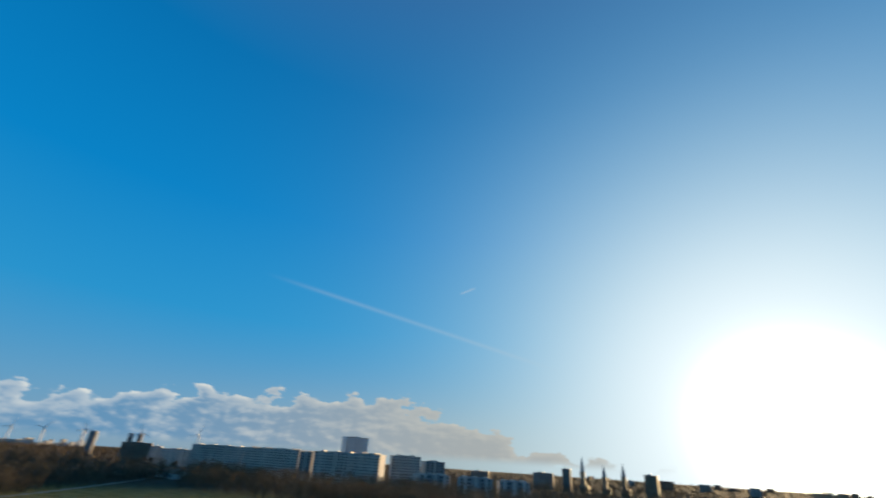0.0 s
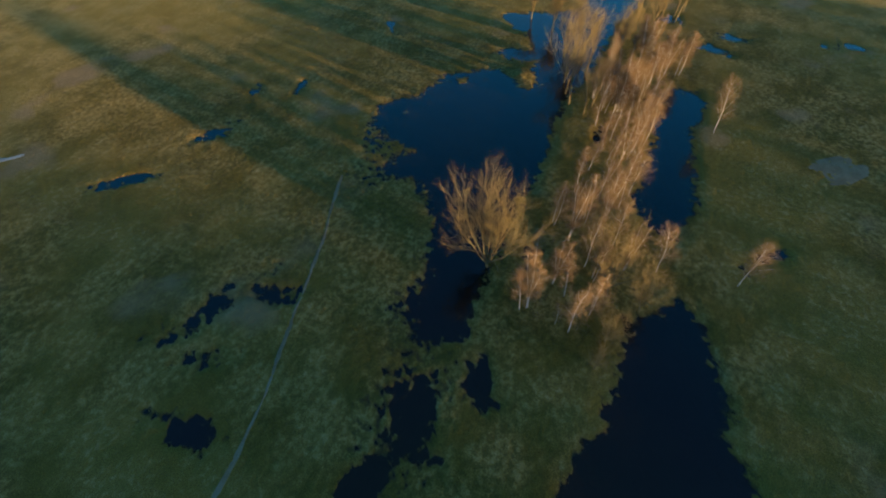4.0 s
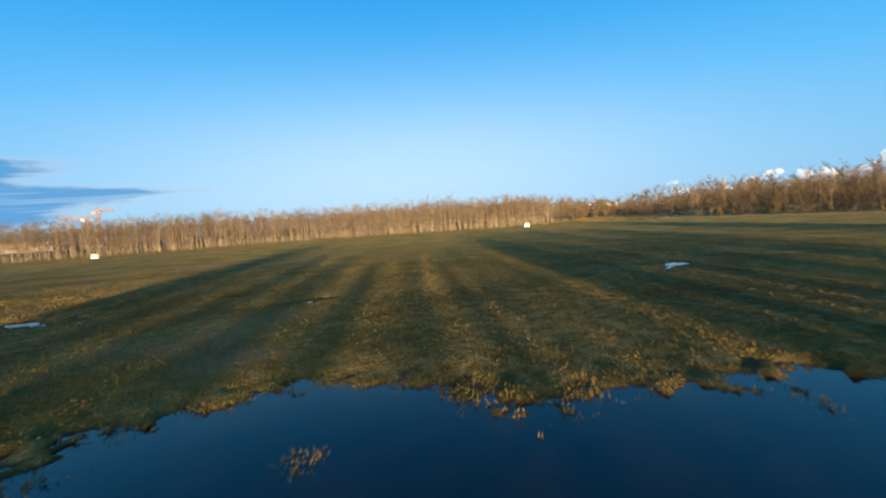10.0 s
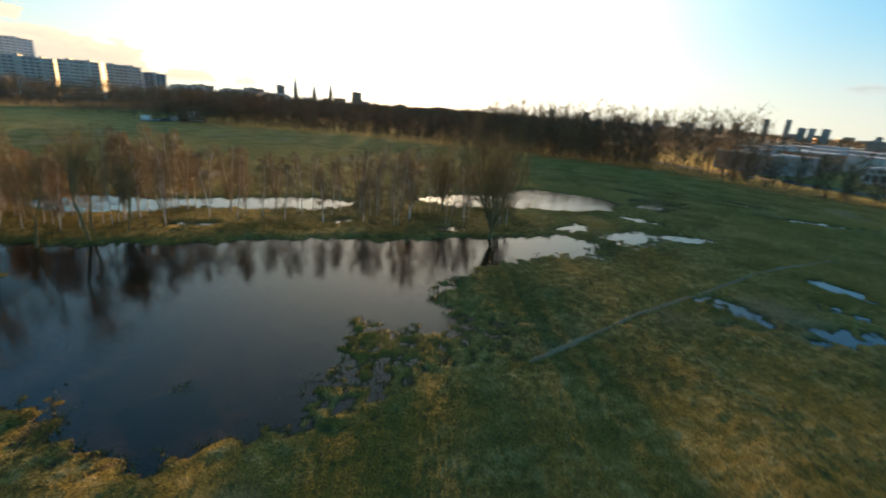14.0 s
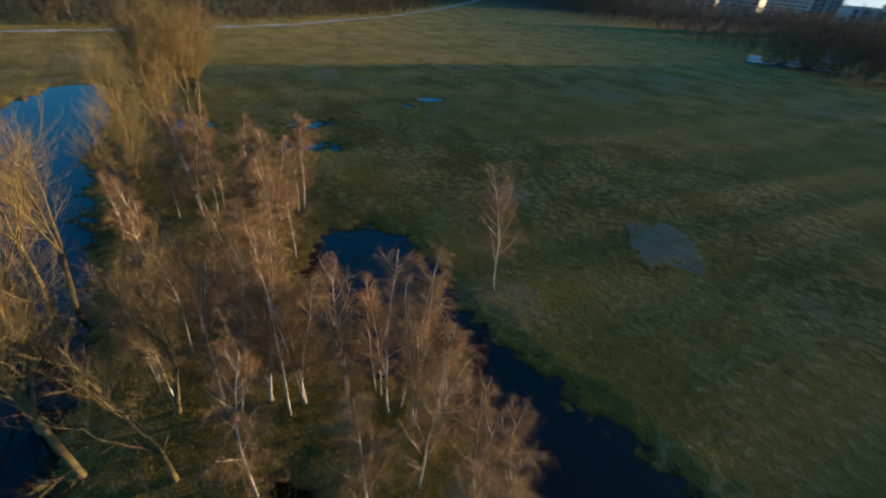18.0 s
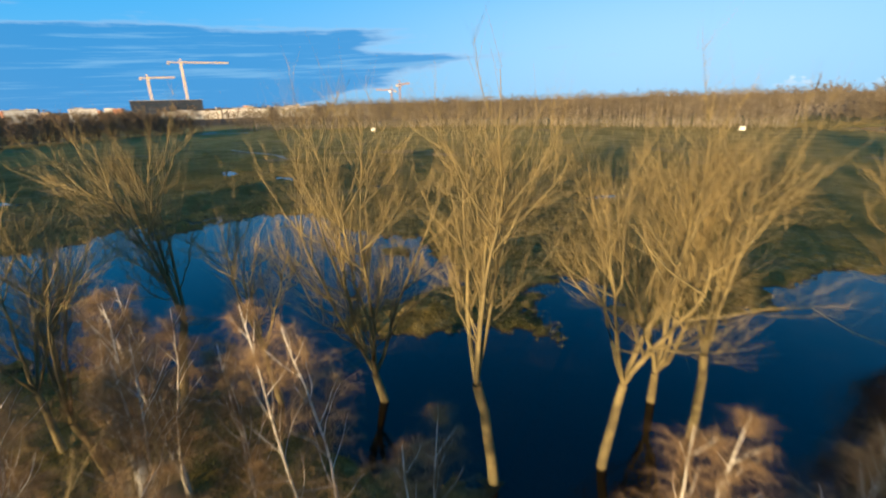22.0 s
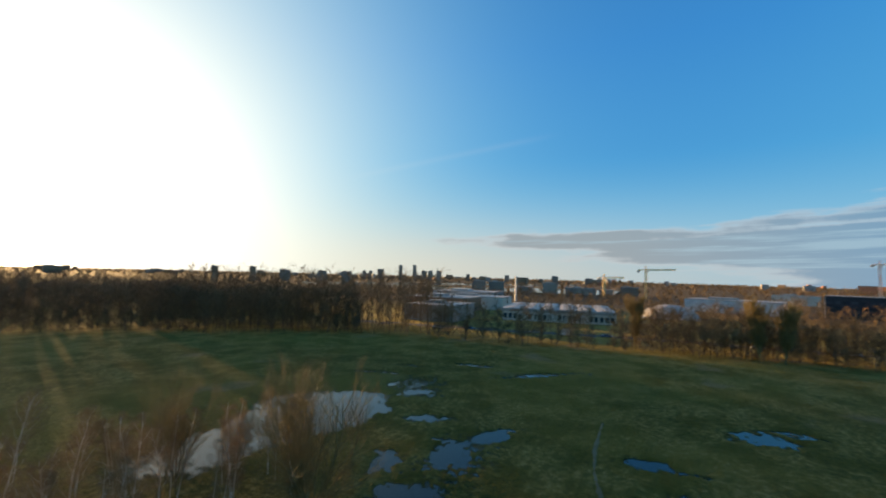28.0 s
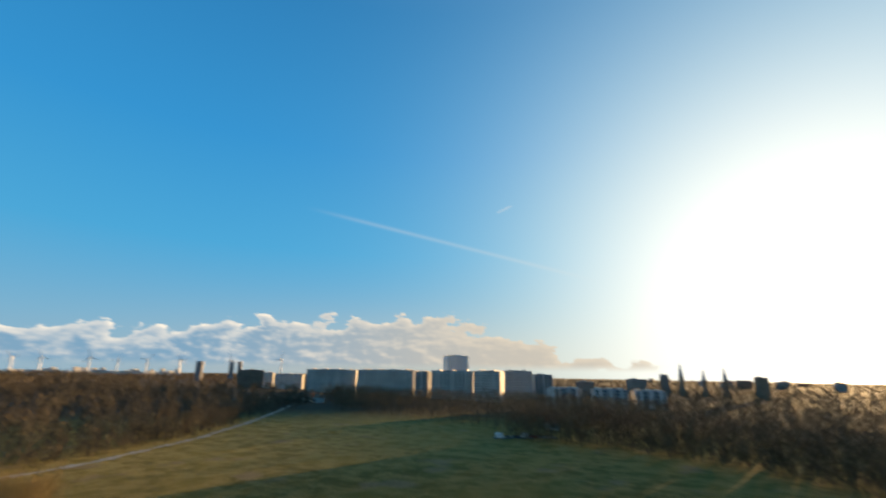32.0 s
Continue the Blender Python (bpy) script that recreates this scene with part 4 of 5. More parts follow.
woodland("town_trees_east", scatter(TOWN_EAST, 19.0, 10), 9.5, DARK, "bare trees and gardens between the estate's buildings", 9, 9, 0.26, 50, (0.03, 0.55), 0.05, 0.16)
YARDS = [(150, 215), (300, 60), (330, -50), (430, -60), (430, 290), (300, 330)]
woodland("estate_back_trees", scatter(YARDS, 13.0, 20), 9.0, DARK, "bare trees among the yards behind the warehouse", 10, 10, 0.24, 60, (0.03, 0.55), 0.05, 0.16, 0.5)
woodland("town_trees_north", scatter(TOWN_NORTH, 16.0, 11), 11.0, DARK, "bare trees between the far housing blocks", 9, 9, 0.30, 51, (0.03, 0.55), 0.05, 0.16)
FAR_TOWN = [(110, 420), (330, 240), (420, 60), (560, -160), (1000, -520), (2700, -900), (3000, 400), (2500, 1700), (1300, 2600), (100, 2800), (-700, 2500), (-620, 760), (-280, 1020), (110, 1120), (220, 690)]


def dry_land(x, y):
    return np.where((edge_distance(x, y, list(CANAL)) < 12) | (edge_distance(x, y, list(BASIN)) < 12), 0.0, 0.8 + 0.5 * wobble(x, y, 160.0, 76))


woodland("far_town_trees", scatter(FAR_TOWN, 36.0, 14, dry_land), 11.5, DARK, "hazy bare trees spread through the far town", 7, 6, 0.8, 54, (0.03, 0.8), 0.05, 0.2, 0.5)
BLOCK_FRONT = [(-440, 345), (-335, 298), (-250, 322), (-180, 332), (-120, 262), (-100, 275), (-165, 350), (-250, 345), (-335, 326), (-430, 378)]
woodland("block_trees", scatter(BLOCK_FRONT, 5.0, 13), 17.5, DARK, "bare brown trees at the foot of the housing blocks", 10, 20, 0.10, 53, (0.08, 0.36), 0.05, 0.10)
ISLAND = [(-57, -13), (-80, -14), (-105, -14), (-120, -13), (-140, -12), (-160, -8), (-160, 0), (-146, 4), (-134, 4), (-128, -1), (-112, -5), (-100, -3), (-84, -2.5), (-62, -2)]
LAKE_MARGIN = [(-206, -214), (-218, -176), (-230, -160), (-238, -170), (-229, -178), (-225, -190), (-225, -206), (-240, -215), (-256, -222), (-266, -206), (-258, -190), (-252, -178), (-272, -192), (-282, -222), (-262, -244), (-230, -232)]
woodland("lake_reeds", scatter(LAKE_MARGIN, 1.5, 16, lambda x, y: 0.55 + 0.5 * wobble(x, y, 12.0, 78)), 1.3, (TUFT, TUFT), "tan reeds and low scrub round the pool", 10, 5, 0.05, 56, (0.02, 0.8), 0.3, 0.2, 0.4)
UNDERGROWTH = (BIRCH_TWIG, BIRCH_TWIG)
woodland("undergrowth", scatter(ISLAND, 2.3, 12, lambda x, y: 0.30 + 0.5 * wobble(x, y, 14.0, 70)), 2.6, UNDERGROWTH, "low brown brushwood between the birches", 16, 12, 0.014, 52, (0.05, 0.75), 0.3, 0.22)

# ---- tufts of dead grass ----


def tufts(name, count, area, material, tall, label, seed, clump, low=-0.02, high=9.0, over=3):
    r = np.random.RandomState(seed)
    x, y = r.uniform(area[0], area[1], count * over), r.uniform(area[2], area[3], count * over)
    thick = wobble(x, y, 24.0, clump) + 0.6 * wobble(x, y, 5.0, clump + 1)
    z = ground_height(x, y)
    ok = np.flatnonzero((thick + r.uniform(-0.6, 0.6, len(x)) > 0.1) & (z > low) & (z < high))[:count]
    p = np.repeat(np.column_stack([x[ok], y[ok], z[ok] - 0.03]), 3, 0)
    n = len(p)
    a, h = r.uniform(0, 6.28, n), tall * r.uniform(0.5, 1.3, n)
    p[:, :2] += r.normal(size=(n, 2)) * 0.08
    side = np.column_stack([np.cos(a), np.sin(a), np.zeros(n)]) * (0.022 + 0.03 * r.uniform(size=n))[:, None]
    tip = p + np.column_stack([r.normal(size=(n, 2)) * 0.45, np.ones(n)]) * h[:, None]
    V = np.stack([p - side, p + side, tip], 1).reshape(-1, 3)
    return tagged(new(name, raw_mesh(name, V, np.arange(3 * n).reshape(-1, 3), [material])), label, "grass", kind="stuff")


tufts("dead_grass", 52000, (-165, 10, -110, 42), TUFT, 0.11, "straw-coloured tufts of dead grass", 61, 21)
tufts("green_tussocks", 46000, (-165, 10, -105, 42), REED, 0.11, "green and olive grass tussocks", 62, 31)
tufts("flooded_tussocks", 26000, (-160, 10, -58, 22), REED, 0.22, "grass tussocks standing out of shallow flood water", 63, 35, -0.16, 0.07, 16)
tufts("rank_grass", 42000, (-135, -50, -95, -22), TUFT, 0.12, "rank straw-coloured grass near the southern shore", 64, 41, 0.0, 9.0, 4)
tufts("bank_grass", 22000, (-142, -58, -18, 8), REED, 0.10, "coarse olive grass under the birches", 65, 45, 0.0, 9.0, 4)

# ---- tracks ----
TRACK = varied("trodden_track", (0.12, 0.095, 0.055), (0.18, 0.145, 0.09), 0.4, 0.97, bump=0.3, spec=0.05)
SAND = varied("sandy_track", (0.26, 0.235, 0.19), (0.36, 0.33, 0.27), 0.15, 0.9, bump=0.3)


def track(name, pts, width, material, label):
    """A strip of worn ground along a smooth line."""
    pts = np.array(pts, float)
    s = np.concatenate([[0], np.cumsum(np.hypot(*np.diff(pts, axis=0).T))])
    u = np.arange(0, s[-1], 0.7)
    line = np.column_stack([np.interp(u, s, pts[:, 0]), np.interp(u, s, pts[:, 1])])
    for _ in range(6):
        line[1:-1] = (line[:-2] + 2 * line[1:-1] + line[2:]) / 4
    line[:, 0] += 0.25 * np.sin(u / 3.1) + 0.15 * np.sin(u / 1.3)
    d = np.gradient(line, axis=0)
    side = np.column_stack([-d[:, 1], d[:, 0]]) / (np.hypot(*d.T)[:, None] + 1e-9)
    w = width / 2 * (1 + 0.35 * np.sin(u / 2.3) + 0.25 * np.sin(u * 1.7))
    rows = np.stack([line + side * (w * k)[:, None] for k in (-1, -0.33, 0.33, 1)], 1)
    z = ground_height(rows[..., 0].ravel(), rows[..., 1].ravel()).reshape(rows.shape[:2]) + np.array([0.0, 0.035, 0.035, 0.0])
    V = np.concatenate([rows, z[..., None]], -1).reshape(-1, 3)
    i = np.arange(len(u) - 1)[:, None] * 4 + np.arange(3)
    F = np.stack([i, i + 1, i + 5, i + 4], -1).reshape(-1, 4)
    return tagged(new(name, raw_mesh(name, V, F, [material])), label, "path", kind="structure")


track("path", [(-77, -48), (-70, -45.5), (-63, -42.8), (-54.8, -40.2), (-47, -38), (-40, -35.6), (-34, -34.2), (-20.6, -32.6)], 0.45, TRACK, "narrow wet footpath trodden through the grass")
track("path_south", [(-27, -124), (-38, -118), (-52, -112), (-60, -104)], 1.2, SAND, "short pale worn track in the grass")
track("road_west", [(-600, 420), (-470, 345), (-412, 285), (-366, 226), (-318, 162), (-281, 105), (-256, 50), (-247, 5), (-244, -60), (-240, -110), (-240, -160)], 3.0, SAND, "pale sandy track along the edge of the wood")
track("beach", [(-258, -184), (-268, -200), (-273, -216), (-275, -240), (-268, -262)], 9.0, SAND, "pale sandy beach beside the pool")
track("mud_patch", [(-112.5, 27.6), (-110.4, 29.6), (-108, 32.2)], 6.5, TRACK, "grey patch of matted wet mud in the grass")
track("road_south", [(30, -205), (52, -196), (58, -214)], 4.0, SAND, "sandy entrance track at the corner of the meadow")

# ---- town ----
CONCRETE = varied("grey_concrete", (0.25, 0.235, 0.22), (0.34, 0.32, 0.30), 0.06, 0.8, per_object=0.2)
PALE = varied("pale_render", (0.44, 0.41, 0.36), (0.55, 0.51, 0.45), 0.05, 0.7, per_object=0.15)
WHITE = varied("white_cladding", (0.66, 0.64, 0.60), (0.76, 0.74, 0.70), 0.08, 0.5)
BROWN = varied("brown_cladding", (0.17, 0.12, 0.08), (0.25, 0.18, 0.12), 0.07, 0.7)
BRICK = varied("red_brick", (0.26, 0.11, 0.07), (0.36, 0.17, 0.10), 0.3, 0.85)
BLACK = varied("dark_cladding", (0.014, 0.016, 0.022), (0.026, 0.03, 0.04), 0.08, 0.6)
ROOFING = varied("grey_roofing", (0.27, 0.25, 0.235), (0.36, 0.335, 0.315), 0.05, 0.55)
GLASS = varied("window_glass", (0.02, 0.026, 0.034), (0.05, 0.06, 0.075), 0.05, 0.12, per_object=0.6, spec=0.4)
FAR_WALL = varied("weathered_far_walls", (0.17, 0.145, 0.125), (0.26, 0.225, 0.19), 0.05, 0.85, per_object=0.4)
ASPHALT = varied("asphalt", (0.045, 0.045, 0.047), (0.07, 0.07, 0.07), 0.2, 0.9)
CRANE_PAINT = varied("yellow_crane_paint", (0.75, 0.50, 0.20), (0.82, 0.60, 0.30), 0.2, 0.5)
CRANE_RED = varied("red_white_crane_paint", (0.60, 0.30, 0.22), (0.78, 0.62, 0.52), 0.12, 0.5)
CRANE_FADED = varied("faded_red_crane_paint", (0.20, 0.13, 0.11), (0.27, 0.19, 0.17), 0.12, 0.6)
STEEL = varied("grey_steel", (0.40, 0.42, 0.44), (0.52, 0.54, 0.56), 0.3, 0.45, metal=0.5)
TYRE = varied("tyre_rubber", (0.02, 0.02, 0.02), (0.035, 0.035, 0.035), 2.0, 0.9)


def boxes(items, bevel=0.0):
    """A bmesh of boxes, each given by centre and size."""
    bm = bmesh.new()
    for (cx, cy, cz), (sx, sy, sz) in items:
        made = bmesh.ops.create_cube(bm, size=1.0)["verts"]
        bmesh.ops.transform(bm, matrix=Matrix.Translation((cx, cy, cz)) @ Matrix.Diagonal((sx, sy, sz, 1)), verts=made)
    if bevel:
        bmesh.ops.bevel(bm, geom=bm.edges[:], offset=bevel, segments=1, affect="EDGES")
    return bm


def mesh_of(name, bm, material):
    me = bpy.data.meshes.new(name)
    bm.to_mesh(me), bm.free()
    me.materials.append(material)
    return me


def part(name, bm, material, parent, label="", at=None):
    ob = new(name, bm if isinstance(bm, bpy.types.Mesh) else mesh_of(name, bm, material))
    ob.parent = parent
    if at is not None:
        ob.matrix_basis = at
    return tagged(ob, label)


def put_at(name, x, y, turn, label, category, group=""):
    top = tagged(new(name), label, category, group)
    top.matrix_basis = pose(x, y, 0.0, 0, 0, turn)
    return top


def bearing_spot(ox, oy, deg, dist):
    return ox + dist * math.cos(radians(deg)), oy + dist * math.sin(radians(deg))


WINDOW_SHAPES = {}


def window_mesh(w, h):
    key = (round(w, 1), round(h, 1))
    if key not in WINDOW_SHAPES:
        WINDOW_SHAPES[key] = mesh_of("window", boxes([((0, 0, 0), (w, 0.24, h))]), GLASS)
    return WINDOW_SHAPES[key]


def apartment_block(x, y, turn, w, d, h, bays, wall, end, label, cores=2, balcony=True):
    """A slab block: walls, end walls that may take a paler sunlit colour, parapet, stair cores, one pane for each bay
    and storey.
    """
    top = put_at("apartment_block", x, y, turn, label, "apartment building", "housing blocks")
    floors = max(2, int(h / 3.0))
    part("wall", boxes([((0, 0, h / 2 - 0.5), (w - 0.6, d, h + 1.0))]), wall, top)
    # on the grey blocks the paler end colour stands for sunlight on the gables
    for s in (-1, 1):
        part("end_wall", boxes([((s * (w / 2), 0, h / 2 - 0.5), (0.8, d + 0.5, h + 1.2))]), end, top, "gable wall, on grey blocks coloured pale for the low sun")
    part("roof", boxes([((0, 0, h + 0.25), (w + 1.0, d + 0.8, 0.5)), ((0, 0, h + 0.8), (w * 0.5, d * 0.4, 0.8))]), ROOFING, top)
    for k in range(cores):
        u = (k + 0.5) / cores - 0.5
        part("stair_core", boxes([((u * w, 0, h / 2 + 0.9), (3.2, d + 1.2, h + 1.9))]), end, top)
    me = window_mesh(w / bays * 0.5, 1.3)
    for i in range(bays):
        for k in range(floors):
            for s in (-1, 1):
                part("window", me, None, top, at=Matrix.Translation(((i + 0.5) / bays * w - w / 2, s * (d / 2 + 0.05), h / floors * (k + 0.55))))
    if balcony:
        for k in range(1, floors):
            part("balcony_band", boxes([((0, -d / 2 - 0.5, h / floors * k + 0.2), (w - 1.2, 0.9, 0.9))]), wall, top)
    return top


HOME_X, HOME_Y = -72.0, -37.0     # bearings below are taken from here
EYE_X, EYE_Y = -82.0, -44.0


def facing(left, d_left, right, d_right):
    """Centre, turn and width of a front given by the bearings and distances of its two ends."""
    (x0, y0), (x1, y1) = bearing_spot(HOME_X, HOME_Y, left, d_left), bearing_spot(HOME_X, HOME_Y, right, d_right)
    return (x0 + x1) / 2, (y0 + y1) / 2, math.degrees(math.atan2(y1 - y0, x1 - x0)), math.hypot(x1 - x0, y1 - y0)


SLAB = "long grey housing slab with balcony bands and pale gable walls"
for left, d0, right, d1, h, bays, cores in ((135.2, 750, 129.5, 735, 33.5, 16, 4), (129.0, 690, 122.2, 622, 33.5, 16, 4), (120.1, 582, 115.1, 572, 33.5, 11, 3), (114.8, 550, 111.6, 538, 33.5, 8, 2),
                                            (111.4, 600, 108.2, 612, 34.5, 8, 2)):
    bx, by, deg, w = facing(left, d0, right, d1)
    apartment_block(bx, by, deg, w, 13, h, bays, PALE, PALE, SLAB, cores)
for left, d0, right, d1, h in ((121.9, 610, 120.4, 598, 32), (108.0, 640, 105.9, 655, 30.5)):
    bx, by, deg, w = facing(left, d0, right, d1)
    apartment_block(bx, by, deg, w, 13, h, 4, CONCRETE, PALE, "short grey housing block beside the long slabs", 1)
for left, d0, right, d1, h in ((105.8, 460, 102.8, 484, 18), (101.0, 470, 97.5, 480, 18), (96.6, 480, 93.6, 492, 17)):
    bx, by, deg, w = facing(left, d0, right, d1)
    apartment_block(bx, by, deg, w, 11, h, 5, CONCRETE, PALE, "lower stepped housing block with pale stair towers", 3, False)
for left, d0, right, d1, h in ((138.8, 860, 135.7, 850, 25), (140.0, 890, 139.0, 888, 27)):
    bx, by, deg, w = facing(left, d0, right, d1)
    apartment_block(bx, by, deg, w, 12, h, 6, PALE, PALE, "pale housing block behind the trees", 1, False)
bx, by, deg, w = facing(118.5, 718, 116.1, 734)
apartment_block(bx, by, deg, w, 18, 57, 6, WHITE, WHITE, "tall white residential tower above the other blocks", 1, False)
bx, by, deg, w = facing(142.8, 908, 140.1, 906)
apartment_block(bx, by, deg, w, 18, 31, 8, BROWN, BROWN, "dark brown office block beside the wood", 1, False)


def round_tower(x, y, r, h, label):
    top = put_at("round_tower", x, y, 0, label, "tower")
    bm = bmesh.new()
    bmesh.ops.create_cone(bm, segments=24, radius1=r, radius2=r, depth=h, cap_ends=True, matrix=Matrix.Translation((0, 0, h / 2)))
    part("shaft", bm, CONCRETE, top)
    bm = bmesh.new()
    bmesh.ops.create_cone(bm, segments=24, radius1=r * 1.06, radius2=r * 0.9, depth=2.4, cap_ends=True, matrix=Matrix.Translation((0, 0, h + 1.2)))
    part("cap", bm, ROOFING, top)
    for k in range(int(h / 3.2)):
        bm = bmesh.new()
        bmesh.ops.create_cone(bm, segments=24, radius1=r * 1.012, radius2=r * 1.012, depth=1.3, cap_ends=True, matrix=Matrix.Translation((0, 0, 2.2 + 3.2 * k)))
        part("window_band", bm, GLASS, top)
    return top


bx, by = bearing_spot(HOME_X, HOME_Y, 146.8, 1400)
round_tower(bx, by, 9.5, 50, "grey round residential tower far behind the wood")
for deg in (142.75, 143.6):
    bx, by = bearing_spot(HOME_X, HOME_Y, deg, 1400)
    round_tower(bx, by, 6.0, 51, "slim round tower behind the brown block")


def far_block(x, y, turn, w, d, h, wall, label, name="far_building", bays=4):
    top = put_at(name, x, y, turn, label, "building", "buildings on the skyline")
    part("wall", boxes([((0, 0, h / 2 - 0.5), (w, d, h + 1))]), wall, top)
    part("roof", boxes([((0, 0, h + 0.3), (w + 0.6, d + 0.6, 0.6)), ((w * 0.12, 0, h + 1.2), (w * 0.3, d * 0.4, 1.6))]), ROOFING, top)
    me = window_mesh(w / bays * 0.7, 1.5)
    floors = max(1, int(h / 3.3))
    for k in range(floors):
        for i in range(bays):
            part("window", me, None, top, at=Matrix.Translation(((i + 0.5) / bays * w - w / 2, -d / 2 - 0.05, h / floors * (k + 0.5))))
    return top


# office quarter beyond the warehouse: bearing, distance, width, height
for deg, dist, w, h in ((27.0, 600, 18, 15.6), (24.7, 610, 21, 14.6), (21.2, 620, 24, 8.2), (17.9, 610, 19, 15.2), (14.2, 620, 39, 9.2), (11.2, 640, 18, 7.5), (8.5, 640, 22, 12)):
    x, y = bearing_spot(EYE_X, EYE_Y, deg, dist)
    far_block(x, y, deg + 90, w, 16, h, FAR_WALL, "grey office block beyond the warehouse", bays=5)
# skyline towers
for deg, dist, w, h in ((37.06, 1500, 13, 50), (35.25, 1500, 13, 52), (39.6, 1450, 21, 35), (41.7, 1450, 10, 29), (40.9, 1450, 10, 28.5), (34.0, 1450, 17, 33), (33.2, 1450, 15, 33.5), (32.1, 1450, 17, 34),
                        (28.3, 1700, 14, 26), (23.3, 1700, 16, 26), (17.3, 1600, 22, 27), (13.2, 1500, 24, 22)):
    x, y = bearing_spot(EYE_X, EYE_Y, deg, dist)
    far_block(x, y, deg + 90, w, 14, h, FAR_WALL, "tower block on the hazy skyline towards the sun", bays=3)
for deg, dist, w, h, wall in ((83.7, 800, 17, 31, BROWN), (92.6, 850, 13, 33, FAR_WALL), (95.5, 900, 34, 25, FAR_WALL), (59.2, 900, 12, 27.5, BROWN), (55.1, 950, 13, 28.5, BROWN), (51.4, 1000, 22, 24, FAR_WALL),
                              (47, 1000, 20, 24, FAR_WALL), (44, 1050, 24, 24, FAR_WALL), (100.9, 700, 24, 22, FAR_WALL)):
    bx, by = bearing_spot(EYE_X, EYE_Y, deg, dist)
    far_block(bx, by, deg + 90, w, 14, h, wall, "low block on the skyline beneath the sun")


def church(x, y, turn, h, label):
    top = put_at("church_tower", x, y, turn, label, "church tower")
    part("tower", boxes([((0, 0, h * 0.3), (7, 7, h * 0.6))]), BROWN, top)
    bm = bmesh.new()
    bmesh.ops.create_cone(bm, segments=8, radius1=3.7, radius2=0.2, depth=h * 0.42, cap_ends=True, matrix=Matrix.Translation((0, 0, h * 0.8)))
    part("spire", bm, ROOFING, top)
    part("nave", boxes([((18, 0, h * 0.11), (28, 13, h * 0.22))]), BROWN, top)


for deg, dist, h, what in ((90.92, 850, 52, "tall slender church tower on the skyline"), (88.77, 860, 42, "smaller church tower on the skyline"), (86.83, 860, 45.5, "pointed church spire on the skyline")):
    bx, by = bearing_spot(EYE_X, EYE_Y, deg, dist)
    church(bx, by, deg, h, what)

# warehouse: long facade towards the meadow, white shed roofs behind
ware = put_at("warehouse", 126.0, 19.6, 106, "long pale warehouse with dark windows and grey shed roofs", "warehouse")
ware.scale = (0.88, 0.85, 0.76)
part("wall", boxes([((0, -32, 3.9), (62, 64, 8.2))]), PALE, ware)
part("fascia", boxes([((0, 0.35, 7.2), (63, 0.9, 1.5))]), CONCRETE, ware)
part("roof", boxes([((0, -32, 8.15), (63.2, 65, 0.4))]), ROOFING, ware)
for i in range(6):
    x0, x1 = -30.5 + i * 10.2, -30.5 + (i + 1) * 10.2 - 1.2
    bm = bmesh.new()
    vs = [bm.verts.new(v) for v in ((x0, -1, 8.35), (x1, -1, 8.35), (x1, -63, 8.35), (x0, -63, 8.35), (x0 + 2, -1, 8.75), (x1 - 2, -1, 8.75), (x1 - 2, -63, 8.75), (x0 + 2, -63, 8.75))]
    for f in ((4, 5, 6, 7), (0, 1, 5, 4), (1, 2, 6, 5), (2, 3, 7, 6), (3, 0, 4, 7)):
        bm.faces.new([vs[k] for k in f])
    part("roof_strip", bm, ROOFING, ware, "light grey shallow roof bay")
    part("skylight", boxes([(((x0 + x1) / 2, -32, 8.8), (1.0, 56, 0.2))]), CONCRETE, ware)
dark_pane = mesh_of("window", boxes([((0, 0, 0), (1.9, 0.3, 3.2))]), GLASS)
for i in range(22):
    if i % 6 != 5:
        part("window", dark_pane, None, ware, at=Matrix.Translation((-29.5 + i * 2.8, 0.15, 3.4)))
for i in range(8):
    part("pier", boxes([((-31 + i * 8.8, 0.25, 3.5), (0.8, 0.6, 7.0))]), PALE, ware)
part("sign_bar", boxes([((24, 0.85, 7.2), (5.0, 0.2, 1.0))]), BRICK, ware, "plain red sign bar")
far_block(100, 72, 98, 26, 30, 7.5, CONCRETE, "low grey hall beside the warehouse", "hall", 6)
far_block(150, 100, 100, 40, 30, 8.5, BRICK, "low hall with a red brick end", "hall", 8)
far_block(185, 96, 100, 46, 26, 8.0, PALE, "pale flat-roofed hall behind the warehouse", "hall", 8)
far_block(240, 130, 100, 50, 40, 9.0, CONCRETE, "grey flat-roofed hall beyond the warehouse", "hall", 8)
dome = put_at("dome_tent", 210, -24, 0, "pale rounded membrane hall behind the hedge", "hall")
bm = bmesh.new()
bmesh.ops.create_uvsphere(bm, u_segments=28, v_segments=14, radius=1.0, matrix=Matrix.Diagonal((17, 16, 8.0, 1)))
bmesh.ops.bisect_plane(bm, geom=bm.verts[:] + bm.edges[:] + bm.faces[:], plane_co=(0, 0, 0), plane_no=(0, 0, -1), clear_outer=True)
part("membrane", bm, ROOFING, dome)
part("plinth", boxes([((0, 0, 0.4), (35, 33, 0.8))]), CONCRETE, dome)


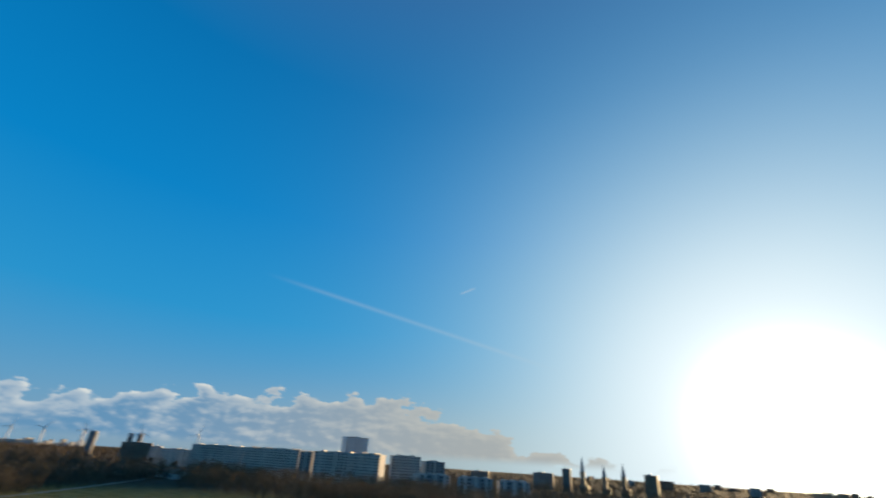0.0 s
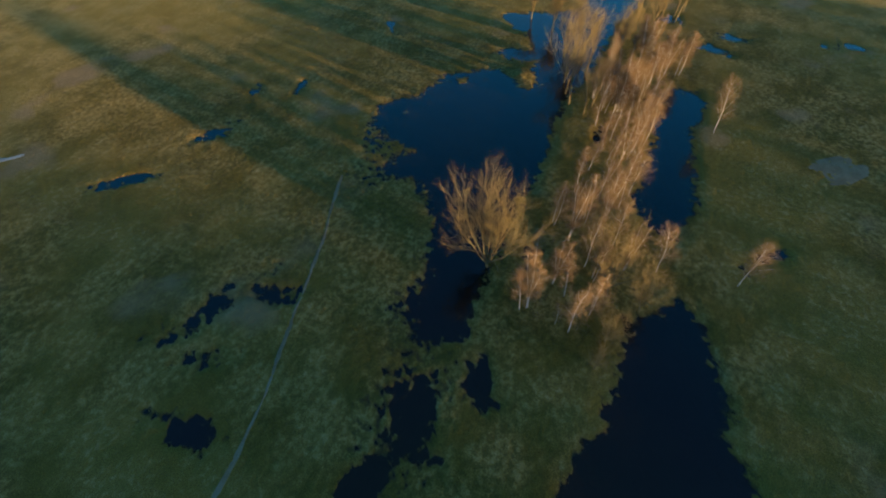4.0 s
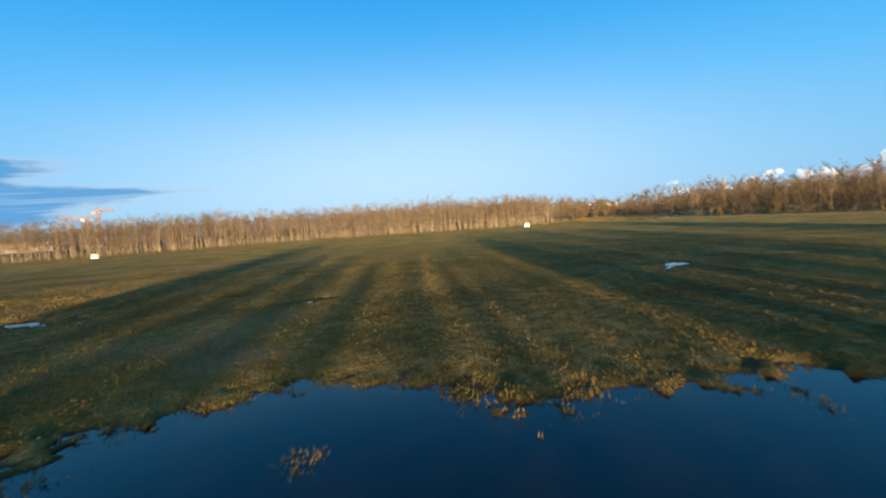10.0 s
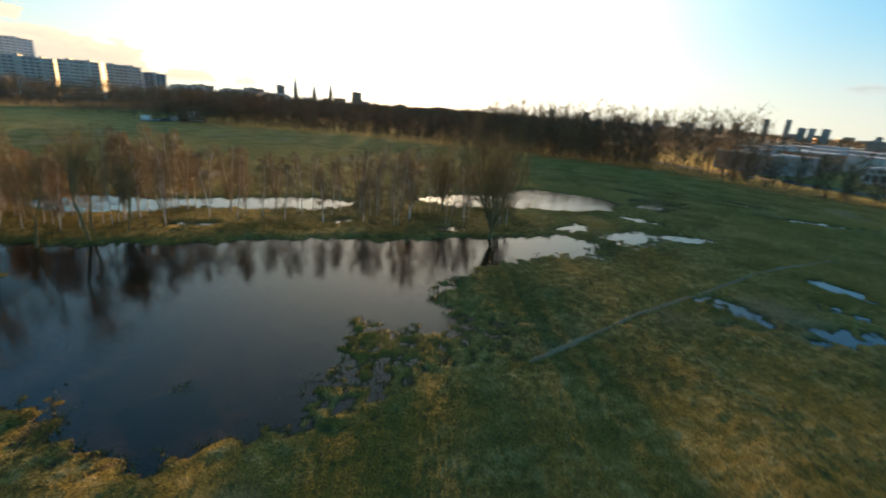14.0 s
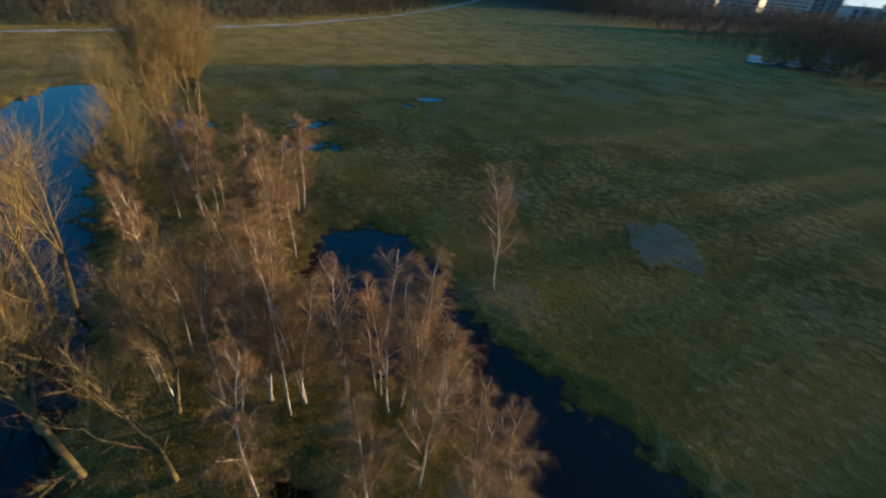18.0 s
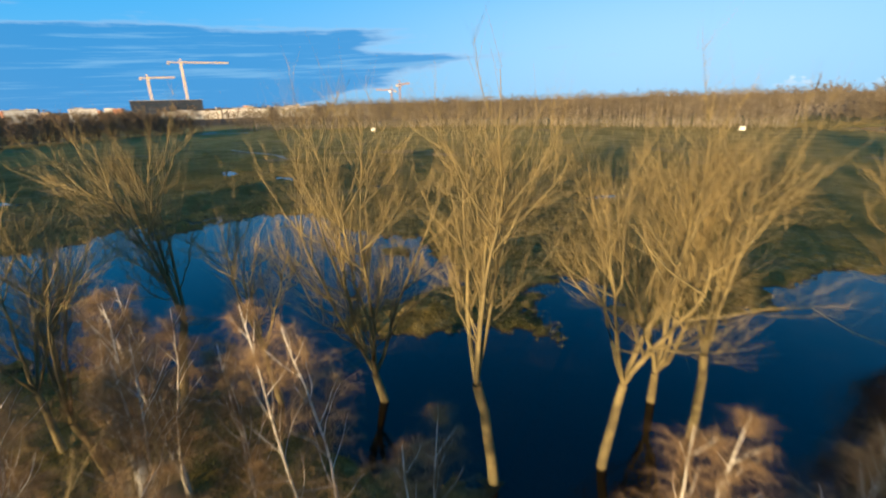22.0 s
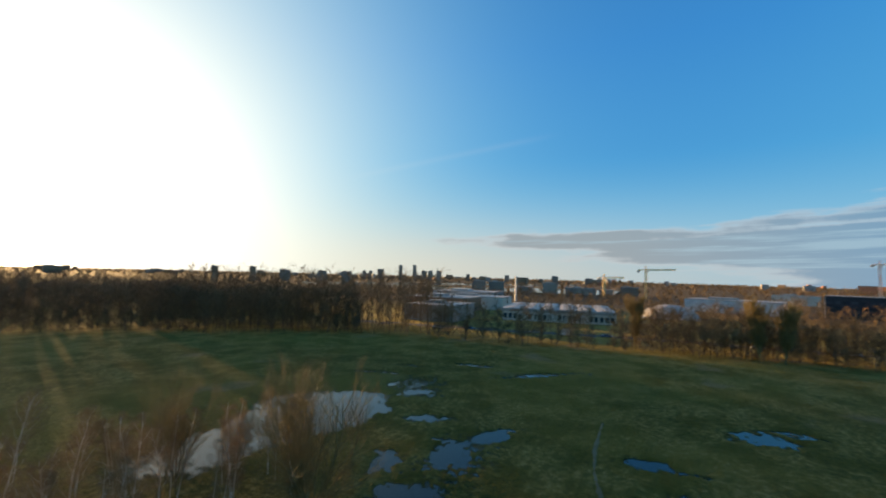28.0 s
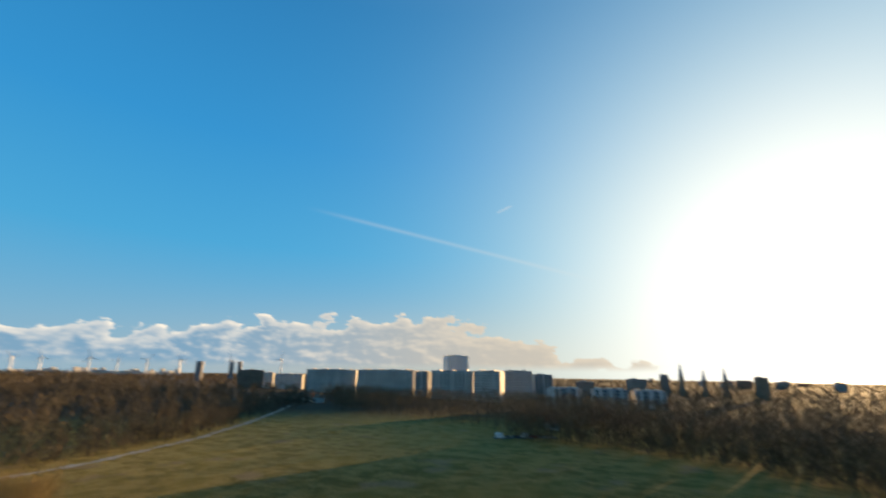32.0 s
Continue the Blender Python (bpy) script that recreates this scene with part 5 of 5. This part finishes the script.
def dark_office(x0, y0, x1, y1, h, label, bands=3, lit_end=True):
    """Long dark office building with window bands, set between two points of its front."""
    w, deg = math.hypot(x1 - x0, y1 - y0), math.degrees(math.atan2(y1 - y0, x1 - x0))
    top = put_at("office_building", (x0 + x1) / 2, (y0 + y1) / 2, deg, label, "office building", "dark offices")
    part("wall", boxes([((0, 9, h / 2 - 0.5), (w, 18, h + 1))]), BLACK, top)
    part("roof", boxes([((0, 9, h + 0.2), (w + 0.8, 18.8, 0.4))]), ROOFING, top)
    # sunlight on the sunward end, put in as a pale wall colour
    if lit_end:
        part("end_wall", boxes([((-w / 2 - 0.2, 9, h / 2 - 0.4), (0.6, 17, h))]), PALE, top, "end wall coloured pale as if sunlit")
    n = int(w / 4)
    me = window_mesh(w / n * 0.8, h / (bands + 1) * 0.55)
    for k in range(bands):
        for i in range(n):
            part("window", me, None, top, at=Matrix.Translation(((i + 0.5) / n * w - w / 2, -0.05, h / (bands + 1) * (k + 0.9))))
    return top


dark_office(303, -112, 290, -166, 15, "long low black office building behind the hedge")
dark_office(352, -186, 368, -236, 19, "black office building with a sloping roofline")
dark_office(368, -238, 377, -274, 18, "long flat black office building beyond the bushes")
dark_office(347, -414, 298, -468, 22, "black office building with light window bands below the crane", 4, False)
for x, y, w, h in ((485, -390, 26, 15), (453, -439, 28, 15), (363, -273, 20, 10.5), (290, -440, 60, 9), (240, -470, 50, 10), (180, -480, 40, 11), (120, -500, 50, 9), (420, -200, 30, 12), (500, -120, 40, 10)):
    far_block(x, y, math.degrees(math.atan2(y + 45, x + 100)) + 90, w, 16, h, PALE, "cream-coloured flat-roofed building lit by the low sun", bays=6)
far_block(300, -60, 80, 60, 30, 9, STEEL, "blue-grey steel hall with window bands", "hall", 10)
pole = put_at("chimney_mast", 289, 108, 0, "slender white mast beside the offices", "mast")
bm = bmesh.new()
bmesh.ops.create_cone(bm, segments=10, radius1=1.0, radius2=0.6, depth=23, cap_ends=True, matrix=Matrix.Translation((0, 0, 11.5)))
part("shaft", bm, WHITE, pole)
part("platform", boxes([((0, 0, 22), (2.6, 2.6, 0.6))]), STEEL, pole)


def lattice(bm, p, q, size, step, rod):
    """A square lattice beam from p to q."""
    p, q = Vector(p), Vector(q)
    axis = (q - p).normalized()
    u = axis.cross(Vector((0, 0, 1)) if abs(axis.z) < 0.9 else Vector((1, 0, 0))).normalized() * size / 2
    v = axis.cross(u).normalized() * size / 2
    corners = (u + v, u - v, -u - v, -u + v)

    def rod_between(a, b):
        m = Matrix.Translation((a + b) / 2) @ (b - a).to_track_quat("Z", "Y").to_matrix().to_4x4() @ Matrix.Diagonal((rod, rod, (b - a).length, 1))
        bmesh.ops.create_cube(bm, size=1.0, matrix=m)

    n = max(1, int((q - p).length / step))
    for c in corners:
        rod_between(p + c, q + c)
    for i in range(n):
        a, b = p.lerp(q, i / n), p.lerp(q, (i + 1) / n)
        for k in range(4):
            c, d = corners[k], corners[(k + 1) % 4]
            rod_between(a + (c if i % 2 else d), b + (d if i % 2 else c))


def tower_crane(x, y, turn, h, reach, paint, label):
    top = put_at("tower_crane", x, y, turn, label, "crane", "tower cranes")
    bm = bmesh.new()
    lattice(bm, (0, 0, 0), (0, 0, h), 2.0, 3.0, 0.5)
    part("mast", bm, paint, top)
    bm = bmesh.new()
    lattice(bm, (0, 0, h + 1), (reach, 0, h + 1.6), 1.5, 2.6, 0.44)
    part("jib", bm, paint, top)
    bm = bmesh.new()
    lattice(bm, (0, 0, h + 1), (-reach * 0.27, 0, h + 1), 1.5, 2.6, 0.30)
    part("counter_jib", bm, paint, top)
    part("counterweight", boxes([((-reach * 0.25, 0, h - 0.6), (3.2, 1.6, 2.6))], 0.1), CONCRETE, top)
    part("cab", boxes([((1.6, 1.5, h - 0.8), (2.0, 1.6, 2.2))], 0.15), WHITE, top)
    bm = bmesh.new()
    lattice(bm, (0, 0, h), (0, 0, h + 5.5), 1.3, 2.0, 0.26)
    part("tower_head", bm, paint, top)
    part("footing", boxes([((0, 0, 0.4), (6, 6, 0.9))]), CONCRETE, top)
    return top


tower_crane(343, -493, -130, 66, 55, CRANE_PAINT, "large yellow tower crane glowing in the low sun")
tower_crane(370, -465, -130, 48, 29, CRANE_PAINT, "smaller yellow tower crane beside the large one")
tower_crane(618, -213, -105, 47, 25, CRANE_RED, "tall red and white tower crane over the offices")
tower_crane(595, -290, 70, 33, 25, CRANE_RED, "short red tower crane")
tower_crane(455, 19, -85, 33, 30, CRANE_PAINT, "yellow tower crane beyond the warehouse")
tower_crane(448, 63, -70, 23, 22, CRANE_PAINT, "low yellow tower crane beyond the warehouse")
tower_crane(75, -519, 20, 26, 18, CRANE_FADED, "red tower crane behind the birch wood")
tower_crane(65.6, -522, 200, 32, 12, CRANE_FADED, "reddish tower crane behind the birch wood")

# canal basins that mirror the bright sky
for name, quad in (("canal", CANAL), ("canal_near", BASIN),
                   ("lake_far", ((-873, -1364), (-957, -1311), (-1413, -1681), (-1833, -2458), (-1777, -2756), (-1200, -2100))),
                   ("river_far", ((-1060, -1040), (-1240, -1010), (-1420, -1120), (-1480, -1330), (-1180, -1190)))):
    bm = bmesh.new()
    bm.faces.new([bm.verts.new((x, y, 0.6)) for x, y in quad])
    bmesh.ops.extrude_face_region(bm, geom=bm.faces[:])
    bmesh.ops.translate(bm, vec=(0, 0, 0.25), verts=[v for v in bm.verts][len(quad):])
    bmesh.ops.recalc_face_normals(bm, faces=bm.faces[:])
    tagged(new(name, mesh_of(name, bm, WATER)), "broad blue water mirroring the bright sky", "water", kind="structure")

# streets beside the meadow
track("road_east", [(62, 95), (70, 60), (78, 20), (90, -20), (96, -70), (100, -130), (104, -200)], 7.0, ASPHALT, "asphalt street along the industrial estate")


def parked_car(x, y, turn, paint, label, van=False):
    top = put_at("parked_car", x, y, turn, label, "car", "parked cars")
    hgt = 1.9 if van else 1.0
    part("body", boxes([((0, 0, 0.62), (4.3, 1.75, 0.62))], 0.12), paint, top)
    part("cabin", boxes([((-0.2, 0, hgt), (3.9 if van else 2.3, 1.6, 1.4 if van else 0.62))], 0.18), paint if van else GLASS, top)
    for sx in (-1.35, 1.35):
        for sy in (-0.82, 0.82):
            bm = bmesh.new()
            bmesh.ops.create_cone(bm, segments=16, radius1=0.33, radius2=0.33, depth=0.22, cap_ends=True, matrix=Matrix.Translation((sx, sy, 0.33)) @ pose(0, 0, 0, 90))
            part("wheel", bm, TYRE, top)
    return top


CAR_RED = varied("red_car_paint", (0.30, 0.03, 0.03), (0.36, 0.05, 0.04), 0.5, 0.3)
CAR_BLUE = varied("blue_car_paint", (0.05, 0.08, 0.16), (0.08, 0.11, 0.2), 0.5, 0.3)
track("car_park", [(-166, 186), (-158, 191), (-150, 198), (-138, 205)], 7.0, ASPHALT, "small asphalt car park at the edge of the meadow")
for i, (x, y) in enumerate(((-163, 187.5), (-159.5, 190), (-156, 193), (-152.5, 196), (-149, 199), (-145.5, 201), (-142, 203))):
    parked_car(x, y, 15 + i * 3, (WHITE, STEEL, CAR_BLUE, WHITE, CAR_RED, STEEL, WHITE)[i], "white van parked on the car park" if i in (0, 3) else "small car parked at the edge of the meadow", i in (0, 3))
for i, (x, y) in enumerate(((78, 14), (80, 2), (86, -12), (92, -40), (94, -60), (96, -85), (97, -100), (66, 52), (71, 40))):
    parked_car(x, y, 95, (STEEL, WHITE, CAR_BLUE, CAR_RED, WHITE, STEEL, WHITE, STEEL, CAR_BLUE)[i], "car parked along the street behind the hedge", i in (1, 6))


def house(x, y, turn, w, d, h, wall, label):
    top = put_at("house", x, y, turn, label, "house", "small houses")
    part("wall", boxes([((0, 0, h / 2 - 0.3), (w, d, h + 0.6))]), wall, top)
    bm = bmesh.new()
    vs = [bm.verts.new(v) for v in ((-w / 2 - 0.4, -d / 2 - 0.4, h - 0.1), (w / 2 + 0.4, -d / 2 - 0.4, h - 0.1), (w / 2 + 0.4, d / 2 + 0.4, h - 0.1), (-w / 2 - 0.4, d / 2 + 0.4, h - 0.1), (-w / 2 - 0.4, 0, h + d * 0.42), (w / 2 + 0.4, 0, h + d * 0.42))]
    for f in ((0, 1, 5, 4), (2, 3, 4, 5), (0, 4, 3), (1, 2, 5), (3, 2, 1, 0)):
        bm.faces.new([vs[k] for k in f])
    part("roof", bm, BRICK, top)
    me = window_mesh(1.2, 1.4)
    for i in (-0.3, 0.0, 0.3):
        part("window", me, None, top, at=Matrix.Translation((i * w, -d / 2 - 0.05, h * 0.55)))
    return top


r = np.random.RandomState(77)
for i in range(14):
    house(-440 + r.uniform(-45, 40), 330 + r.uniform(-35, 60), r.uniform(-30, 30), 9, 8, 5, (BRICK, PALE)[i % 2], "red-roofed house at the end of the wood")
house(-151, 239, 20, 8, 7, 4, WHITE, "white-gabled house among the trees")
hut = put_at("white_trailer", -37.5, -210, 10, "small white trailer at the foot of the birch wood", "trailer")
part("body", boxes([((0, 0, 1.1), (1.9, 1.2, 1.2))], 0.12), PALE, hut)
part("chassis", boxes([((0, 0, 0.35), (2.1, 1.0, 0.25))]), STEEL, hut)

far_hut = copy_thing(hut, pose(-190.6, -195.7, 0.0, 0, 0, -20))
tagged(far_hut, "small white trailer where the birch wood ends")

# distant town, works and wind turbines along the horizon
r = np.random.RandomState(78)
for i in range(140):
    deg, dist = r.uniform(150, 232), r.uniform(2300, 3000)
    x, y = dist * math.cos(radians(deg)), dist * math.sin(radians(deg))
    h = 8 + 20 * r.uniform() ** 2.5
    top = put_at("distant_building", x, y, deg + 90, "small pale building in the distant town", "building", "distant town")
    w = r.uniform(10, 46)
    part("wall", boxes([((0, 0, h / 2), (w, 20, h))]), (PALE, WHITE, PALE, CONCRETE)[i % 4], top)
    part("roof", boxes([((0, 0, h + 0.8), (w + 1, 21, 1.6))]), ROOFING, top)
crowd = []
for i in range(420):
    deg, dist = r.uniform(150, 232), r.uniform(2900, 3500)
    h = 7 + 26 * r.uniform() ** 3
    crowd.append(((dist * math.cos(radians(deg)), dist * math.sin(radians(deg)), h / 2), (r.uniform(9, 34), r.uniform(9, 34), h)))
tagged(new("harbour_town", mesh_of("harbour_town", boxes(crowd), PALE)), "crowd of small pale buildings on the far skyline", "buildings", kind="stuff")
for i in range(135):
    deg, dist = r.uniform(-60, 98), r.uniform(1400, 3000)
    x, y = dist * math.cos(radians(deg)), dist * math.sin(radians(deg))
    h = r.uniform(8, 22)
    if edge_distance(np.array([x]), np.array([y]), list(CANAL))[0] < 25:
        continue
    top = put_at("distant_building", x, y, deg + 90 + r.uniform(-30, 30), "low building in the spread-out town", "building", "distant town")
    w = r.uniform(10, 40)
    part("wall", boxes([((0, 0, h / 2), (w, 18, h))]), (FAR_WALL, BROWN, BRICK, CONCRETE)[i % 4], top)
    part("roof", boxes([((0, 0, h + 0.6), (w + 1, 19, 1.2))]), ROOFING, top)


def chimney(deg, dist, h):
    x, y = bearing_spot(0, 0, deg, dist)
    top = put_at("works_chimney", x, y, 0, "tall pale works chimney on the horizon", "chimney", "works chimneys")
    bm = bmesh.new()
    bmesh.ops.create_cone(bm, segments=12, radius1=7, radius2=4.5, depth=h, cap_ends=True, matrix=Matrix.Translation((0, 0, h / 2)))
    part("shaft", bm, CONCRETE, top)
    part("collar", boxes([((0, 0, h - 3), (12, 12, 2))]), STEEL, top)


for deg, dist, h in ((211, 3000, 120), (210.3, 3000, 108), (209.4, 3050, 100), (218, 3100, 132), (205, 3000, 70), (215, 3000, 60)):
    chimney(deg, dist, h)


def wind_turbine(deg, dist, h):
    x, y = bearing_spot(0, 0, deg, dist)
    top = put_at("wind_turbine", x, y, deg - 90 + r.uniform(-40, 40), "white three-bladed wind turbine on the horizon", "wind turbine", "wind turbines")
    bm = bmesh.new()
    bmesh.ops.create_cone(bm, segments=12, radius1=3.6, radius2=2.2, depth=h, cap_ends=True, matrix=Matrix.Translation((0, 0, h / 2)))
    part("tower", bm, WHITE, top)
    part("nacelle", boxes([((0, -2, h + 1.6), (3.6, 11, 3.6))], 0.5), WHITE, top)
    a0 = r.uniform(0, 120)
    for k in range(3):
        bm = bmesh.new()
        bmesh.ops.create_cone(bm, segments=6, radius1=1.9, radius2=0.4, depth=h * 0.5, cap_ends=True, matrix=Matrix.Translation((0, 0, h * 0.25)))
        bmesh.ops.scale(bm, vec=(1.0, 0.35, 1.0), verts=bm.verts[:])
        part("blade", bm, WHITE, top, at=Matrix.Translation((0, -8, h + 1.6)) @ pose(0, 0, 0, 0, a0 + 120 * k, 0))


for deg, dist, h in ((171, 2900, 66), (170.2, 3000, 68), (164.9, 2700, 70), (163.4, 2700, 70), (161.4, 2800, 72), (158, 2500, 72), (153.2, 2600, 70), (150.2, 2700, 76), (145.5, 2400, 74), (140.2, 2300, 80), (150, 3000, 80), (155.5, 3000, 72)):
    wind_turbine(deg, dist, h)
